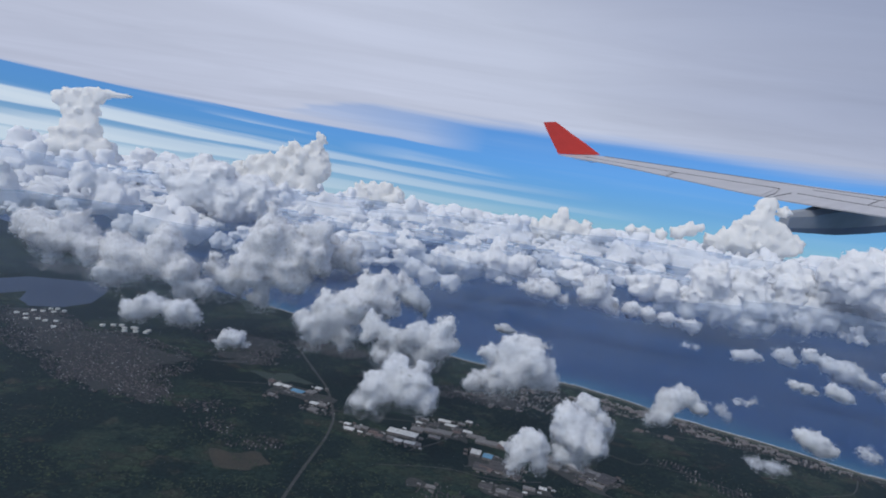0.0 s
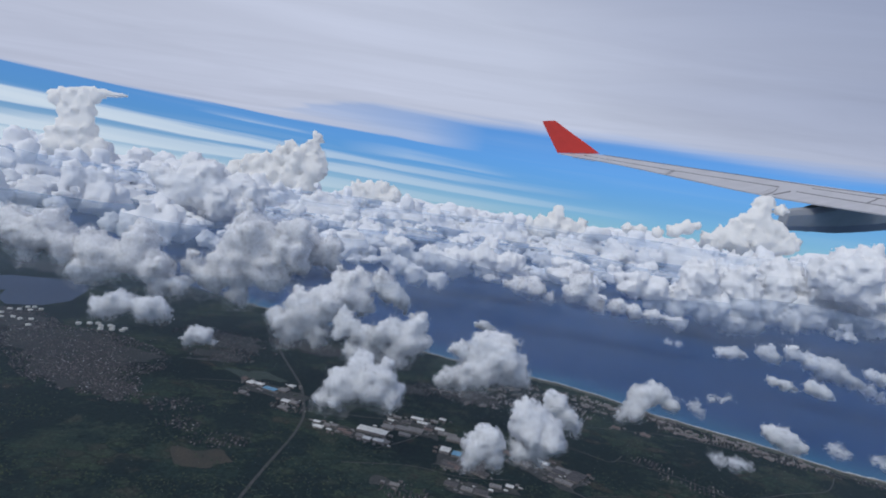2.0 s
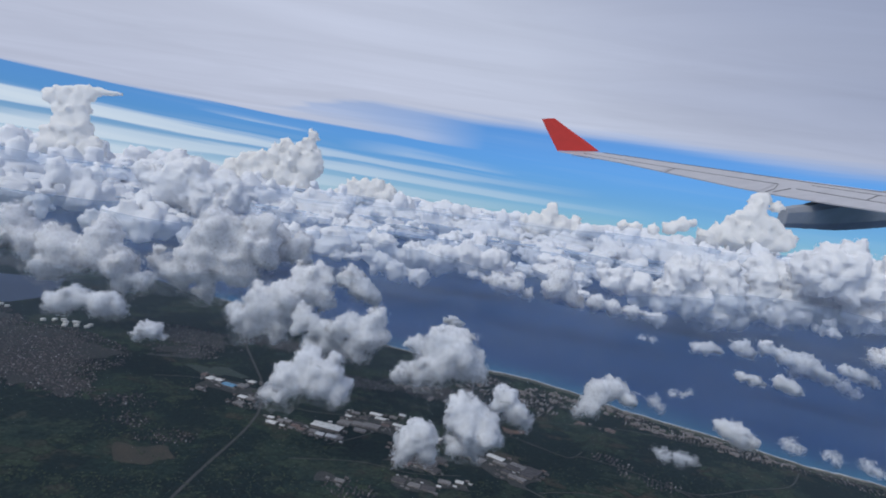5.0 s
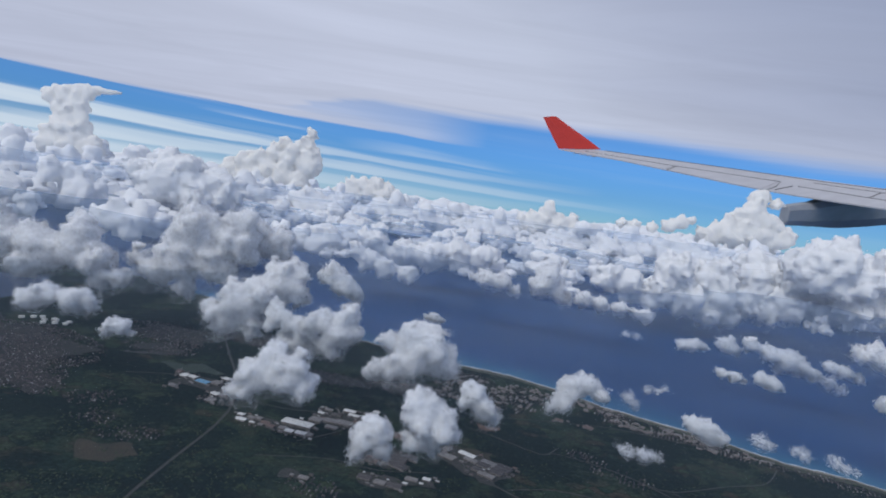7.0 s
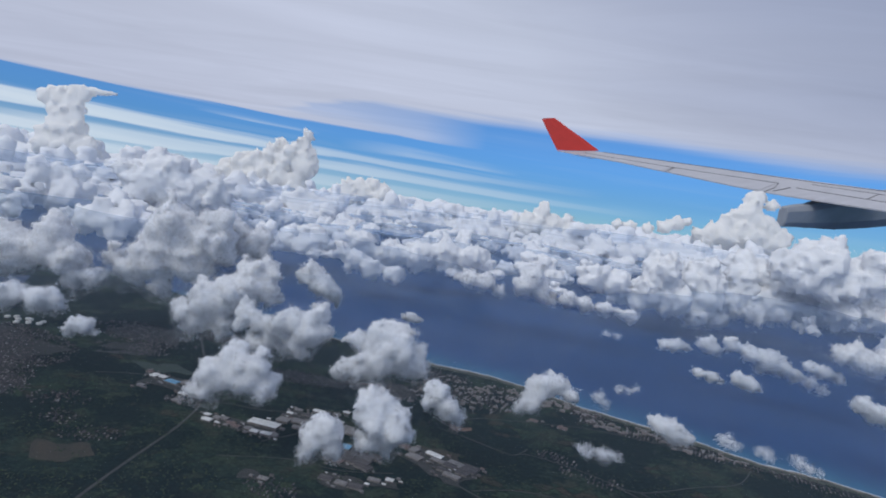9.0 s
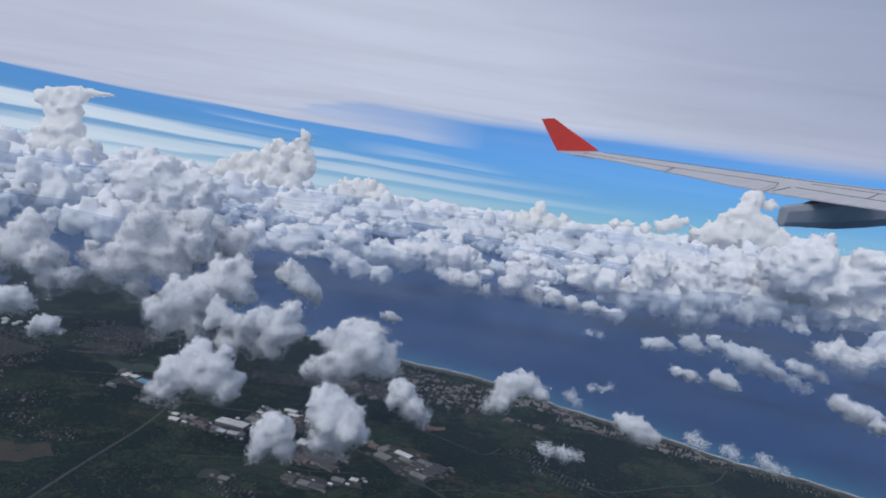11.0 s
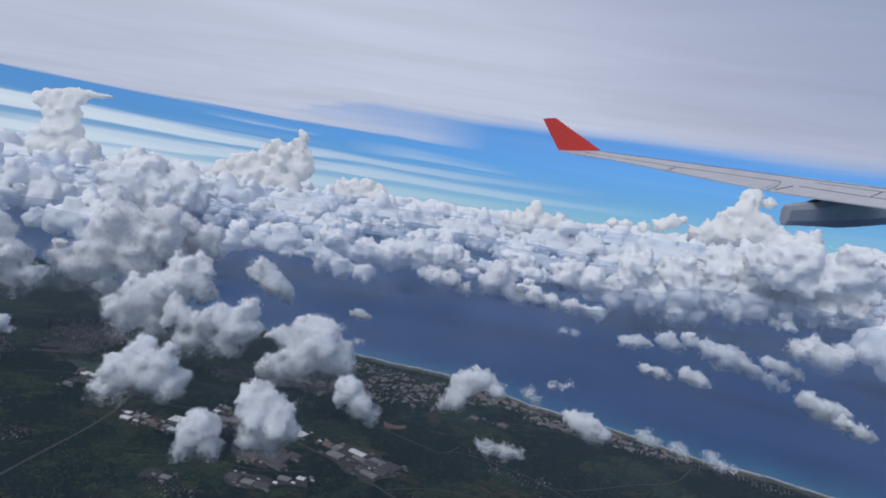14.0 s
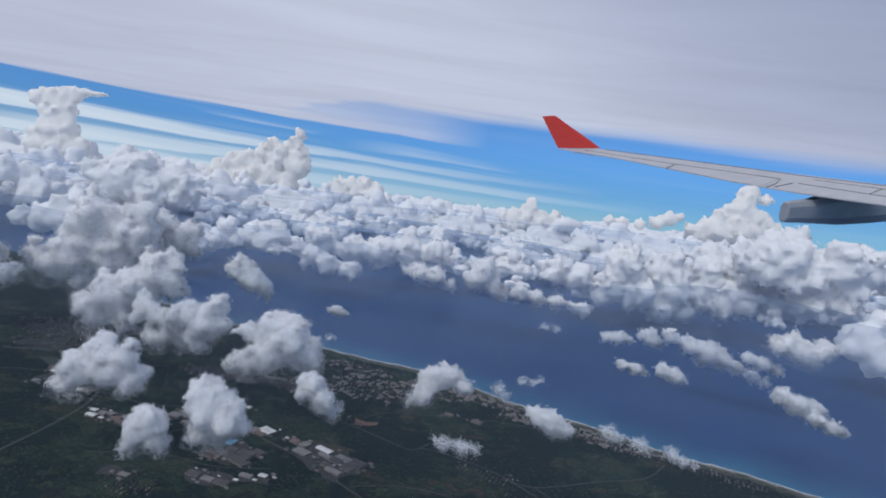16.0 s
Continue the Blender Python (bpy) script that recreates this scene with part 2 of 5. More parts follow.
def dusty(name, a, b, scale, rough=0.9):
    mat, tree, skin = plain(name, a, rough)
    broad = ramp(tree, fog(tree, place(tree), scale, 6, 0.65), [(0.3, a), (0.7, b)])
    fine = ramp(tree, fog(tree, place(tree), scale * 5 + 2, 5, 0.7), [(0.3, 0.45), (0.7, 1.35)])
    tree.links.new(blend(tree, 1.0, broad, fine, "MULTIPLY"), skin.inputs["Base Color"])
    return mat


SAND = dusty("sand", (0.16, 0.14, 0.11), (0.30, 0.27, 0.22), 1.5)
FOAM = dusty("surf_foam", (0.34, 0.42, 0.47), (0.80, 0.83, 0.85), 0.8)
VERGE = dusty("verge", (0.026, 0.036, 0.024), (0.070, 0.072, 0.052), 0.8)
TRACK = dusty("road_surface", (0.030, 0.033, 0.031), (0.062, 0.058, 0.053), 1.2)
EARTH = dusty("bare_earth", (0.018, 0.021, 0.014), (0.046, 0.035, 0.021), 0.45)
PASTURE = dusty("pasture", (0.015, 0.030, 0.023), (0.032, 0.047, 0.034), 0.7)
CLAY = dusty("red_clay", (0.10, 0.060, 0.042), (0.20, 0.12, 0.08), 1.6)
TOWN_GROUND = dusty("town_ground", (0.009, 0.016, 0.015), (0.030, 0.026, 0.025), 0.5)
YARD_GROUND = dusty("yard_ground", (0.012, 0.019, 0.018), (0.056, 0.050, 0.048), 1.6)

# ---- ground and sea ----


def mesh_of(name, points, faces, mats, smooth=False, slots=None):
    data = bpy.data.meshes.new(name)
    data.from_pydata(points, [], faces)
    for m in mats:
        data.materials.append(m)
    if slots is not None:
        data.polygons.foreach_set("material_index", slots)
    if smooth:
        data.shade_smooth()
    return data


COAST = [(-420, 330), (-200, 232), (-140, 194), (-95, 160), (-60, 141), (-30, 125), (-5, 114), (5, 110.5), (14, 108.3), (22, 103.5), (30, 96.6),
         (37, 92.8), (45, 88.5), (50, 84.4), (54, 82), (60, 80), (66, 76.5), (80, 69), (110, 50), (200, -40), (420, -260)]


def coast(x):
    return float(np.interp(x, [p[0] for p in COAST], [p[1] for p in COAST])) + 0.5 * noise.noise((x * 0.35, 0, 0)) + 0.2 * noise.noise((x * 1.3, 5, 0))


sea = new("water", mesh_of("water", [(-4900, -600, -0.06), (4900, -600, -0.06), (4900, 4900, -0.06), (-4900, 4900, -0.06)], [(0, 1, 2, 3)], [SEA]))
sea.data.attributes.new("shallow", "FLOAT", "POINT")
tagged(sea, "deep blue open sea reaching the horizon", "sea", kind="structure")

xs = np.concatenate([np.arange(-420, -130, 6), np.arange(-130, 100, 0.8), np.arange(100, 421, 8)])
pts, quads = [], []
for i, x in enumerate(xs):
    pts += [(x, -400, 0), (x, coast(x) - 0.25, 0), (x, coast(x) + 0.1, -0.05)]
    if i:
        k = 3 * i
        quads += [(k - 3, k, k + 1, k - 2), (k - 2, k + 1, k + 2, k - 1)]
land = new("ground", mesh_of("ground", pts, quads, [LAND]))
tagged(land, "dark green countryside with fields and scattered towns", "ground", kind="structure")

# ---- clouds ----
rng = np.random.default_rng(7)
GRAIN = rng.random((32, 32, 32)) * 2 - 1


def grain(px, py, pz):
    """Smooth noise between -1 and 1."""
    total, bits = 0, []
    for p in (px, py, pz):
        base = np.floor(p)
        part = p - base
        bits.append((base.astype(int) % 32, (base.astype(int) + 1) % 32, part * part * (3 - 2 * part)))
    (x0, x1, u), (y0, y1, v), (z0, z1, w) = bits
    for ix, wx in ((x0, 1 - u), (x1, u)):
        for iy, wy in ((y0, 1 - v), (y1, v)):
            total = total + wx * wy * (GRAIN[ix, iy, z0] * (1 - w) + GRAIN[ix, iy, z1] * w)
    return total


def skin_of(field, level):
    """The surface at which a field on a grid passes a level: points in grid steps, and quads."""
    f = field - level
    nx, ny, nz = f.shape
    count = np.zeros((nx - 1, ny - 1, nz - 1))
    sums = np.zeros((nx - 1, ny - 1, nz - 1, 3))
    corner = [(a, b, c) for a in (0, 1) for b in (0, 1) for c in (0, 1)]
    cut = lambda c: f[c[0]:nx - 1 + c[0], c[1]:ny - 1 + c[1], c[2]:nz - 1 + c[2]]
    for p in corner:
        for axis in range(3):
            if p[axis]:
                continue
            q = list(p)
            q[axis] = 1
            a, b = cut(p), cut(q)
            hit = (a > 0) != (b > 0)
            step = np.where(hit, a / np.where(hit, a - b, 1), 0)
            count += hit
            for k in range(3):
                sums[..., k] += hit * p[k] if k != axis else step
    live = count > 0
    number = -np.ones(live.shape, int)
    number[live] = np.arange(live.sum())
    points = np.argwhere(live) + sums[live] / count[live][:, None]
    faces = []
    for axis in range(3):
        lo = [slice(1, -1)] * 3
        lo[axis] = slice(0, -1)
        hi = list(lo)
        hi[axis] = slice(1, None)
        a, b = f[tuple(lo)], f[tuple(hi)]
        for rising in (True, False):
            at = np.argwhere(((a <= 0) & (b > 0)) if rising else ((a > 0) & (b <= 0)))
            for k in range(3):
                if k != axis:
                    at[:, k] += 1
            r, s = [k for k in range(3) if k != axis]
            ring = []
            for dr, ds in ((0, 0), (1, 0), (1, 1), (0, 1)):
                c = at.copy()
                c[:, r] -= dr
                c[:, s] -= ds
                ring.append(number[c[:, 0], c[:, 1], c[:, 2]])
            quad = np.stack(ring, 1)
            faces.append(quad if rising == (axis == 1) else quad[:, ::-1])
    return points, np.concatenate(faces)


def main_pieces(points, faces):
    """The pieces of a skin that hold a fair share of it; crumbs and inner hollows are left out."""
    label = np.arange(len(points))
    while True:
        low = label[faces].min(1)
        fresh = label.copy()
        for k in range(4):
            np.minimum.at(fresh, faces[:, k], low)
        np.minimum.at(fresh, label, fresh)
        fresh = fresh[fresh]
        if (fresh == label).all():
            break
        label = fresh
    count = np.bincount(label, minlength=len(points))
    keep = count[label] > 0.10 * count.max()
    number = np.cumsum(keep) - 1
    return points[keep], number[faces[keep[faces[:, 0]]]]


def quick_mesh(name, points, faces, material):
    data = bpy.data.meshes.new(name)
    sides = faces.shape[1]
    data.vertices.add(len(points))
    data.vertices.foreach_set("co", np.ascontiguousarray(points, dtype=np.float32).ravel())
    data.loops.add(faces.size)
    data.loops.foreach_set("vertex_index", np.ascontiguousarray(faces, dtype=np.int32).ravel())
    data.polygons.add(len(faces))
    data.polygons.foreach_set("loop_start", np.arange(0, faces.size, sides, dtype=np.int32))
    data.materials.append(material)
    data.update(calc_edges=True)
    data.shade_smooth()
    return data


def cloud_mesh(name, lobes, cell, soft=0, seed=0.0, rough=1.0, mats=None, flake=0.15, thick=1.0):
    """Heaped cloud: lobes (x, y, z, radius) run together, with billows on billows. soft: 1 fraying, 2 mere rags, -1 far off. flake: size of the bits of its fringe; thick: how many."""
    balls = np.array(lobes, float)
    size = float(np.median(balls[:, 3]))
    reach = (balls[:, 3] * 0.3 + size * 0.45)[:, None]
    low, high = (balls[:, :3] - balls[:, 3:] - reach).min(0), (balls[:, :3] + balls[:, 3:] + reach).max(0)
    cell = max(cell, float((high - low).max()) / (130 if soft < 0 else 95))
    axes = [np.arange(a, b + cell, cell) for a, b in zip(low, high)]
    gx, gy, gz = np.meshgrid(*axes, indexing="ij")
    k = size * 0.14
    total = np.zeros(gx.shape)
    for bx, by, bz, br in balls:
        total += np.exp(np.clip((br * 0.94 - np.sqrt((gx - bx) ** 2 + (gy - by) ** 2 + (gz - bz) ** 2)) / k, -40, 40))
    field = k * np.log(total + 1e-18)
    # turrets bud from the lobes, mostly upward, and smaller ones from the turrets
    bud = random.Random(int(seed * 100) + len(lobes))
    stock = [(Vector(b[:3]), b[3]) for b in balls]
    for children, share in ((9, 0.44), (4, 0.46), (2, 0.55)) if soft < 0 and size > 2 else ((9, 0.44), (4, 0.46)):
        fresh = []
        for centre, r in stock:
            for _ in range(children):
                way = Vector((bud.gauss(0, 1), bud.gauss(0, 1), bud.gauss(0.35, 0.8))).normalized()
                fresh.append((centre + way * r * bud.uniform(0.72, 0.98), r * share * bud.uniform(0.7, 1.2)))
        for centre, r in fresh:
            cut = []
            for axis in range(3):
                a = int((centre[axis] - r - size * 0.35 - low[axis]) / cell)
                cut.append(slice(max(0, a), max(0, a + int((2 * r + size * 0.7) / cell) + 2)))
            cut = tuple(cut)
            swell = r - np.sqrt((gx[cut] - centre.x) ** 2 + (gy[cut] - centre.y) ** 2 + (gz[cut] - centre.z) ** 2)
            old, wide = field[cut], r * 0.3
            h = np.clip(0.5 + 0.5 * (swell - old) / wide, 0, 1)
            field[cut] = old + (swell - old) * h + wide * h * (1 - h)
        stock = fresh
    step = 0.9 / size
    for octave, amp in enumerate((0.40, 0.27, 0.15, 0.08, 0.04) if soft >= 0 else (0.43, 0.38, 0.28, 0.18)):
        if step * cell > 0.8:
            break
        n = grain(gx * step + seed * 3.7, gy * step + seed * 1.3 + octave * 7, gz * step + seed * 2.1)
        field += amp * size * rough * (np.sqrt(n * n + 0.012) - 0.32)
        step *= 2.0
    ragged = grain(gx * 1.7 / size + 9, gy * 1.7 / size + seed, gz * 2.4 / size) + 0.6 * grain(gx * 4 / size, gy * 4 / size + seed, gz * 5 / size)
    field += size * (0.04, 0.10, 0.40, 0.03)[soft] * (ragged - (0, 0.3, 0.40, 0)[soft])
    field[[0, -1]] = field[:, [0, -1]] = field[:, :, [0, -1]] = -size * 3
    drop = np.clip((balls[:, 2].mean() - gz) / size, 0, 2)
    field -= size * (0.05 if soft < 0 else 0.30) * drop * (0.6 + ragged)
    # vapour fills the narrow clefts
    for pull in (np.maximum, np.minimum):
        for axis in range(3):
            field = pull(field, pull(np.roll(field, 1, axis), np.roll(field, -1, axis)))
    field[[0, -1]] = field[:, [0, -1]] = field[:, :, [0, -1]] = -size * 3
    # light wanders through the billows, so they shade more softly than they are shaped
    even = np.maximum(field, -size)
    for reach in (1, 1) if soft < 0 else (1, 2, 2):
        for axis in range(3):
            even = (np.roll(even, reach, axis) + np.roll(even, -reach, axis) + 2 * even) / 4
    slope = np.stack(np.gradient(even), -1)
    dice = np.random.default_rng(int(seed * 1000) + len(lobes))
    if soft > 0:
        fray = dice.normal(0, 1, field.shape)
        field += cell * 0.18 * (fray + np.roll(fray, 1, 2) + np.roll(fray, 1, 0))
    slope /= np.maximum(np.linalg.norm(slope, axis=-1, keepdims=True), 1e-9)
    made = []
    level = (0.0, 0.05, 9, 0.0)[soft] * size
    if soft < 2:
        p, q = main_pieces(*skin_of(field, level))
        near = np.minimum(np.rint(p).astype(int), np.array(field.shape) - 1)
        data = quick_mesh(name, p * cell + low, q, mats[0])
        data.normals_split_custom_set_from_vertices(-slope[near[:, 0], near[:, 1], near[:, 2]])
        made.append(data)
    # thinning vapour round the body: small flakes, fewer and fewer outwards, longest in the rags below
    curl = grain(gx * 5 / size + seed, gy * 5 / size, gz * 5 / size + 3)
    wide = size * np.clip(0.035 + 0.11 * np.clip(drop, 0, 1) + 0.08 * ragged, 0.02, 0.30)
    thin = np.exp(np.clip((field - level) / wide, -9, 0)) * np.clip(0.75 + 1.1 * curl, 0.05, 1.6)
    thin[(field > level + 0.5 * cell) | (thin < 0.1)] = 0
    if soft == 2:
        thin = 0.16 * np.clip(0.5 + field / size * 2.0, 0, 1) * np.clip(0.5 + 1.3 * curl, 0, 1.5)
    if not thick:
        return made
    many = dice.poisson(thin * thick * cell ** 3 / (0.215 * flake ** 2 * size * 0.075))
    at = np.repeat(np.argwhere(many > 0), many[many > 0], axis=0)
    spot = (at + dice.uniform(-0.5, 0.5, at.shape)) * cell + low
    away = -slope[at[:, 0], at[:, 1], at[:, 2]]
    tilt = away + dice.normal(0, 0.22, away.shape)
    tilt /= np.linalg.norm(tilt, axis=1, keepdims=True)
    one = np.cross(tilt, dice.normal(0, 1, tilt.shape))
    one /= np.maximum(np.linalg.norm(one, axis=1, keepdims=True), 1e-6)
    two = np.cross(tilt, one)
    span = (flake * 0.58 * dice.uniform(0.6, 1.4, len(at)))[:, None]
    corners = np.stack([spot + span * (one * math.cos(k * 2.0944) + two * math.sin(k * 2.0944)) for k in range(3)], 1)
    data = quick_mesh("fringe", corners.reshape(-1, 3), np.arange(3 * len(at)).reshape(-1, 3), mats[1])
    data.normals_split_custom_set_from_vertices(np.repeat(away, 3, axis=0))
    made.append(data)
    if soft > 0:
        # rags of mist trail from its sides and base
        loose = (field + size * (0.10 + 0.22 * drop) * ragged + size * 0.26 * drop)[::2, ::2, ::2]
        loose[[0, -1]] = loose[:, [0, -1]] = loose[:, :, [0, -1]] = -size * 3
        p, q = skin_of(loose, -0.13 * size)
        near = np.minimum(np.rint(p * 2).astype(int), np.array(field.shape) - 1)
        data = quick_mesh("mist", p * 2 * cell + low, q, mats[2])
        data.normals_split_custom_set_from_vertices(-slope[near[:, 0], near[:, 1], near[:, 2]])
        made.append(data)
    return made


def hang(made, name="cloud"):
    """A cloud from its meshes: the dense body, and the thin fringe round it as a part."""
    ob = new(name, made[0])
    for data in made[1:]:
        tagged(new(data.name.split(".")[0], data), kind="stuff").parent = ob
    return ob


LABELS = {"near": ("heaped white cumulus cloud with grey underside over the land", "cloud"),
          "small": ("small ragged white cumulus cloud drifting low", "cloud"),
          "tower": ("sunlit cream-white towering cumulus cloud on the horizon", "cloud"),
          "anvil": ("tall white thunder cloud spreading into an anvil top", "cloud")}
made_clouds = []


def cumulus(kind, centre, lobes, cell, soft=0):
    far = math.dist(centre, (0, 0, 31))
    mats = SUNLIT_VAPOUR if kind in ("tower", "anvil") else FAR_VAPOUR if cell > 0.28 else VAPOUR
    ob = hang(cloud_mesh("cloud", lobes, far * (0.0020 if cell > 0.28 else 0.0028), -1 if cell > 0.28 else max(soft, 1), 1.0 + 0.61 * len(made_clouds), 0.25 if kind == "anvil" else 1.0, mats, far * (0.0012 if soft == 2 else 0.0018), 0.0 if mats is SUNLIT_VAPOUR else 0.25 if cell > 0.28 else 0.45))
    ob.location = centre
    label, category = LABELS[kind]
    made_clouds.append(tagged(ob, label, category, group="cumulus clouds"))
    return ob


cumulus("near", (-18.8, 62.0, 9.4),
        [(1.1, 0.0, 0.2, 2.44), (-2.0, -0.0, -0.5, 2.17), (3.2, -0.1, -0.8, 1.74), (-4.0, -0.2, -2.3, 1.22), (-0.7, 0.2, 1.8, 1.39), (2.3, 0.1, 1.7, 1.22)], 0.12, 1)
cumulus("near", (-1.2, 48.6, 11.5),
        [(-0.6, 0.1, 0.8, 1.7), (1.1, 0.0, -0.4, 1.6), (-1.2, 0.2, 2.0, 1.1), (1.3, 0.1, 1.1, 1.0), (-1.0, -0.1, -1.7, 1.1), (0.5, -0.1, -2.0, 0.8)], 0.08, 1)
cumulus("near", (-5.8, 46.5, 10.4),
        [(0.5, 0.1, 0.6, 1.2), (-0.6, 0.0, -0.0, 1.1), (-1.0, -0.0, -1.1, 0.8), (1.2, -0.0, -0.8, 0.8), (-0.1, 0.1, 1.3, 0.8)], 0.08, 1)
cumulus("near", (4.5, 62.5, 9.0),
        [(-0.8, 0.1, 1.2, 1.3), (0.6, -0.0, -0.1, 1.4), (1.8, -0.1, -1.2, 0.8), (-1.7, 0.0, 0.3, 0.8)], 0.11, 1)
cumulus("near", (-3.7, 73.7, 10.9),
        [(0.6, -0.0, 0.2, 3.2), (-1.8, -0.2, -2.0, 2.4), (3.3, -0.1, -0.5, 2.2), (1.8, 0.1, 2.3, 1.9), (4.6, -0.2, -1.5, 1.3), (-4.0, -0.2, -2.3, 1.4), (-0.8, 0.1, 2.1, 1.7), (-3.8, 0.1, 1.5, 1.3)], 0.13, 1)
cumulus("small", (-8.3, 74.4, 7.4),
        [(-0.2, 0.0, 0.4, 1.3), (1.6, -0.0, -0.1, 1.0), (-1.2, -0.0, -0.2, 0.8)], 0.13, 1)
cumulus("near", (-16.3, 78.7, 11.3),
        [(-1.5, 0.1, 0.9, 1.9), (1.5, -0.0, -0.3, 2.2), (0.2, -0.2, -2.5, 1.6), (2.5, 0.2, 2.3, 1.5), (-2.9, -0.0, -0.5, 1.4)], 0.14, 1)
cumulus("near", (-30.2, 84.8, 11.8),
        [(5.0, 0.4, 5.0, 2.5), (2.8, 0.1, 2.1, 2.8), (-0.3, -0.0, -0.1, 2.9), (-3.0, -0.2, -2.2, 2.6), (7.1, 0.2, 2.7, 1.7), (-2.7, 0.1, 1.3, 1.9), (1.4, -0.3, -3.2, 1.7), (-4.1, -0.3, -4.0, 1.5), (-6.0, -0.1, -1.3, 1.3)], 0.15, 1)
cumulus("near", (-21.5, 80.6, 9.4),
        [(-2.9, 0.2, 2.3, 1.9), (0.1, 0.1, 1.5, 1.7), (1.2, -0.1, -0.5, 1.7), (3.0, -0.1, -1.7, 1.3), (-1.1, -0.1, -1.6, 1.5)], 0.14, 1)
cumulus("near", (-21.6, 113.0, 12.7),
        [(-1.6, 0.2, 2.0, 1.84), (0.8, -0.0, -0.6, 2.39), (3.4, -0.1, -2.1, 1.75), (-2.8, 0.1, 0.5, 1.56)], 0.21, 1)
cumulus("near", (-49.0, 107.2, 15.6),
        [(1.4, 0.2, 2.9, 4.6), (-3.3, -0.2, -2.1, 4.2), (4.3, -0.2, -2.1, 4.2), (-7.3, -0.4, -4.8, 3.5), (8.1, 0.1, 1.7, 3.5), (-0.5, -0.6, -6.6, 2.6), (-10.8, -0.2, -2.6, 2.0), (-0.3, 0.5, 7.5, 2.4), (8.5, 0.5, 6.6, 2.4)], 0.18, 1)
cumulus("near", (-36.2, 114.4, 18.4),
        [(-0.5, -0.1, -1.1, 2.7), (-3.3, 0.1, 2.0, 2.5), (2.0, 0.1, 1.6, 1.9), (2.0, -0.2, -2.5, 1.9)], 0.19, 1)
cumulus("near", (-66.1, 98.0, 13.1),
        [(0.2, 0.2, 1.3, 3.82), (-4.5, 0.0, -0.3, 3.51), (4.4, 0.0, -0.1, 3.04), (-7.0, 0.3, 3.1, 2.65), (0.5, 0.4, 5.1, 2.11), (8.7, -0.2, -2.4, 1.87), (-8.2, -0.2, -2.8, 2.65), (5.9, -0.2, -3.8, 2.18)], 0.22, 1)
cumulus("near", (-84.4, 101.6, 14.6),
        [(0.0, 0.0, 1.6, 3.36), (-4.4, 0.1, 0.4, 3.20), (4.0, -0.1, -1.2, 2.72), (-8.0, 0.2, 2.4, 2.88), (1.2, 0.2, 4.4, 1.92), (-2.8, -0.2, -2.8, 1.76)], 0.22, 1)
cumulus("near", (-54.6, 78.1, 10.3),
        [(2.0, 0.0, 0.3, 1.89), (-2.0, 0.1, 0.5, 1.74), (-4.3, -0.0, -0.6, 1.59), (4.4, 0.0, -0.2, 1.21)], 0.18, 1)
cumulus("small", (-41.3, 69.6, 9.8),
        [(0.4, 0.0, 0.4, 1.0), (-0.9, 0.0, 0.5, 0.8), (-1.3, -0.0, -0.5, 0.7), (1.9, -0.0, -0.2, 0.4)], 0.12, 0)
cumulus("near", (17.1, 70.5, 9.3),
        [(-0.3, 0.1, 0.7, 1.6), (1.4, 0.2, 1.7, 1.3), (-1.5, -0.1, -1.0, 1.4), (3.4, 0.1, 0.5, 1.0), (-2.8, -0.1, -1.9, 0.8)], 0.12, 1)
cumulus("small", (25.6, 73.5, 8.7),
        [(-0.6, 0.0, 0.5, 0.8), (0.5, -0.0, -0.4, 0.8)], 0.13, 2)
cumulus("small", (28.7, 60.0, 10.8),
        [(-0.7, 0.0, 0.3, 0.98), (0.5, 0.0, -0.2, 1.07), (1.9, -0.0, -0.8, 0.80), (-1.7, 0.1, 0.7, 0.53)], 0.12, 1)
cumulus("small", (19.2, 52.5, 10.2),
        [(-1.0, 0.0, -0.0, 0.7), (0.7, 0.0, -0.2, 0.8), (2.1, 0.0, -0.3, 0.5), (-1.8, 0.1, 0.4, 0.4)], 0.09, 2)
cumulus("small", (36.1, 60.5, 9.9),
        [(-0.6, 0.0, 0.2, 0.9), (0.7, 0.0, -0.2, 0.6)], 0.11, 2)
cumulus("small", (37.5, 56.3, 10.8),
        [(-0.4, 0.0, 0.2, 0.74), (0.4, -0.0, -0.3, 0.56)], 0.11, 2)
cumulus("small", (40.6, 54.4, 10.7),
        [(-1.2, 0.1, 0.5, 0.63), (-0.0, 0.0, 0.0, 0.63), (1.2, -0.0, -0.4, 0.45)], 0.11, 2)
cumulus("small", (54.7, 121.6, 8.3),
        [(-2.5, -0.0, -0.1, 1.1), (-0.0, -0.0, 0.0, 1.5), (2.5, -0.0, 0.0, 0.9)], 0.21, 0)
cumulus("small", (59.2, 115.2, 10.2),
        [(-1.5, 0.1, 0.7, 1.24), (0.1, 0.0, 0.1, 1.62), (1.4, -0.0, -0.6, 1.05)], 0.21, 0)
cumulus("small", (71.4, 111.1, 8.7),
        [(-9.8, 0.2, 3.3, 1.49), (-6.2, 0.2, 2.2, 1.77), (-2.6, 0.0, 1.1, 2.14), (0.4, -0.0, 0.1, 1.67), (2.8, -0.1, -1.0, 1.40), (6.3, -0.2, -2.2, 1.30), (9.3, -0.3, -3.4, 0.93)], 0.20, 0)
cumulus("small", (48.1, 91.4, 9.8),
        [(-1.9, 0.0, 0.4, 0.84), (0.2, -0.0, 0.0, 0.99), (1.7, -0.1, -0.5, 0.53)], 0.21, 0)
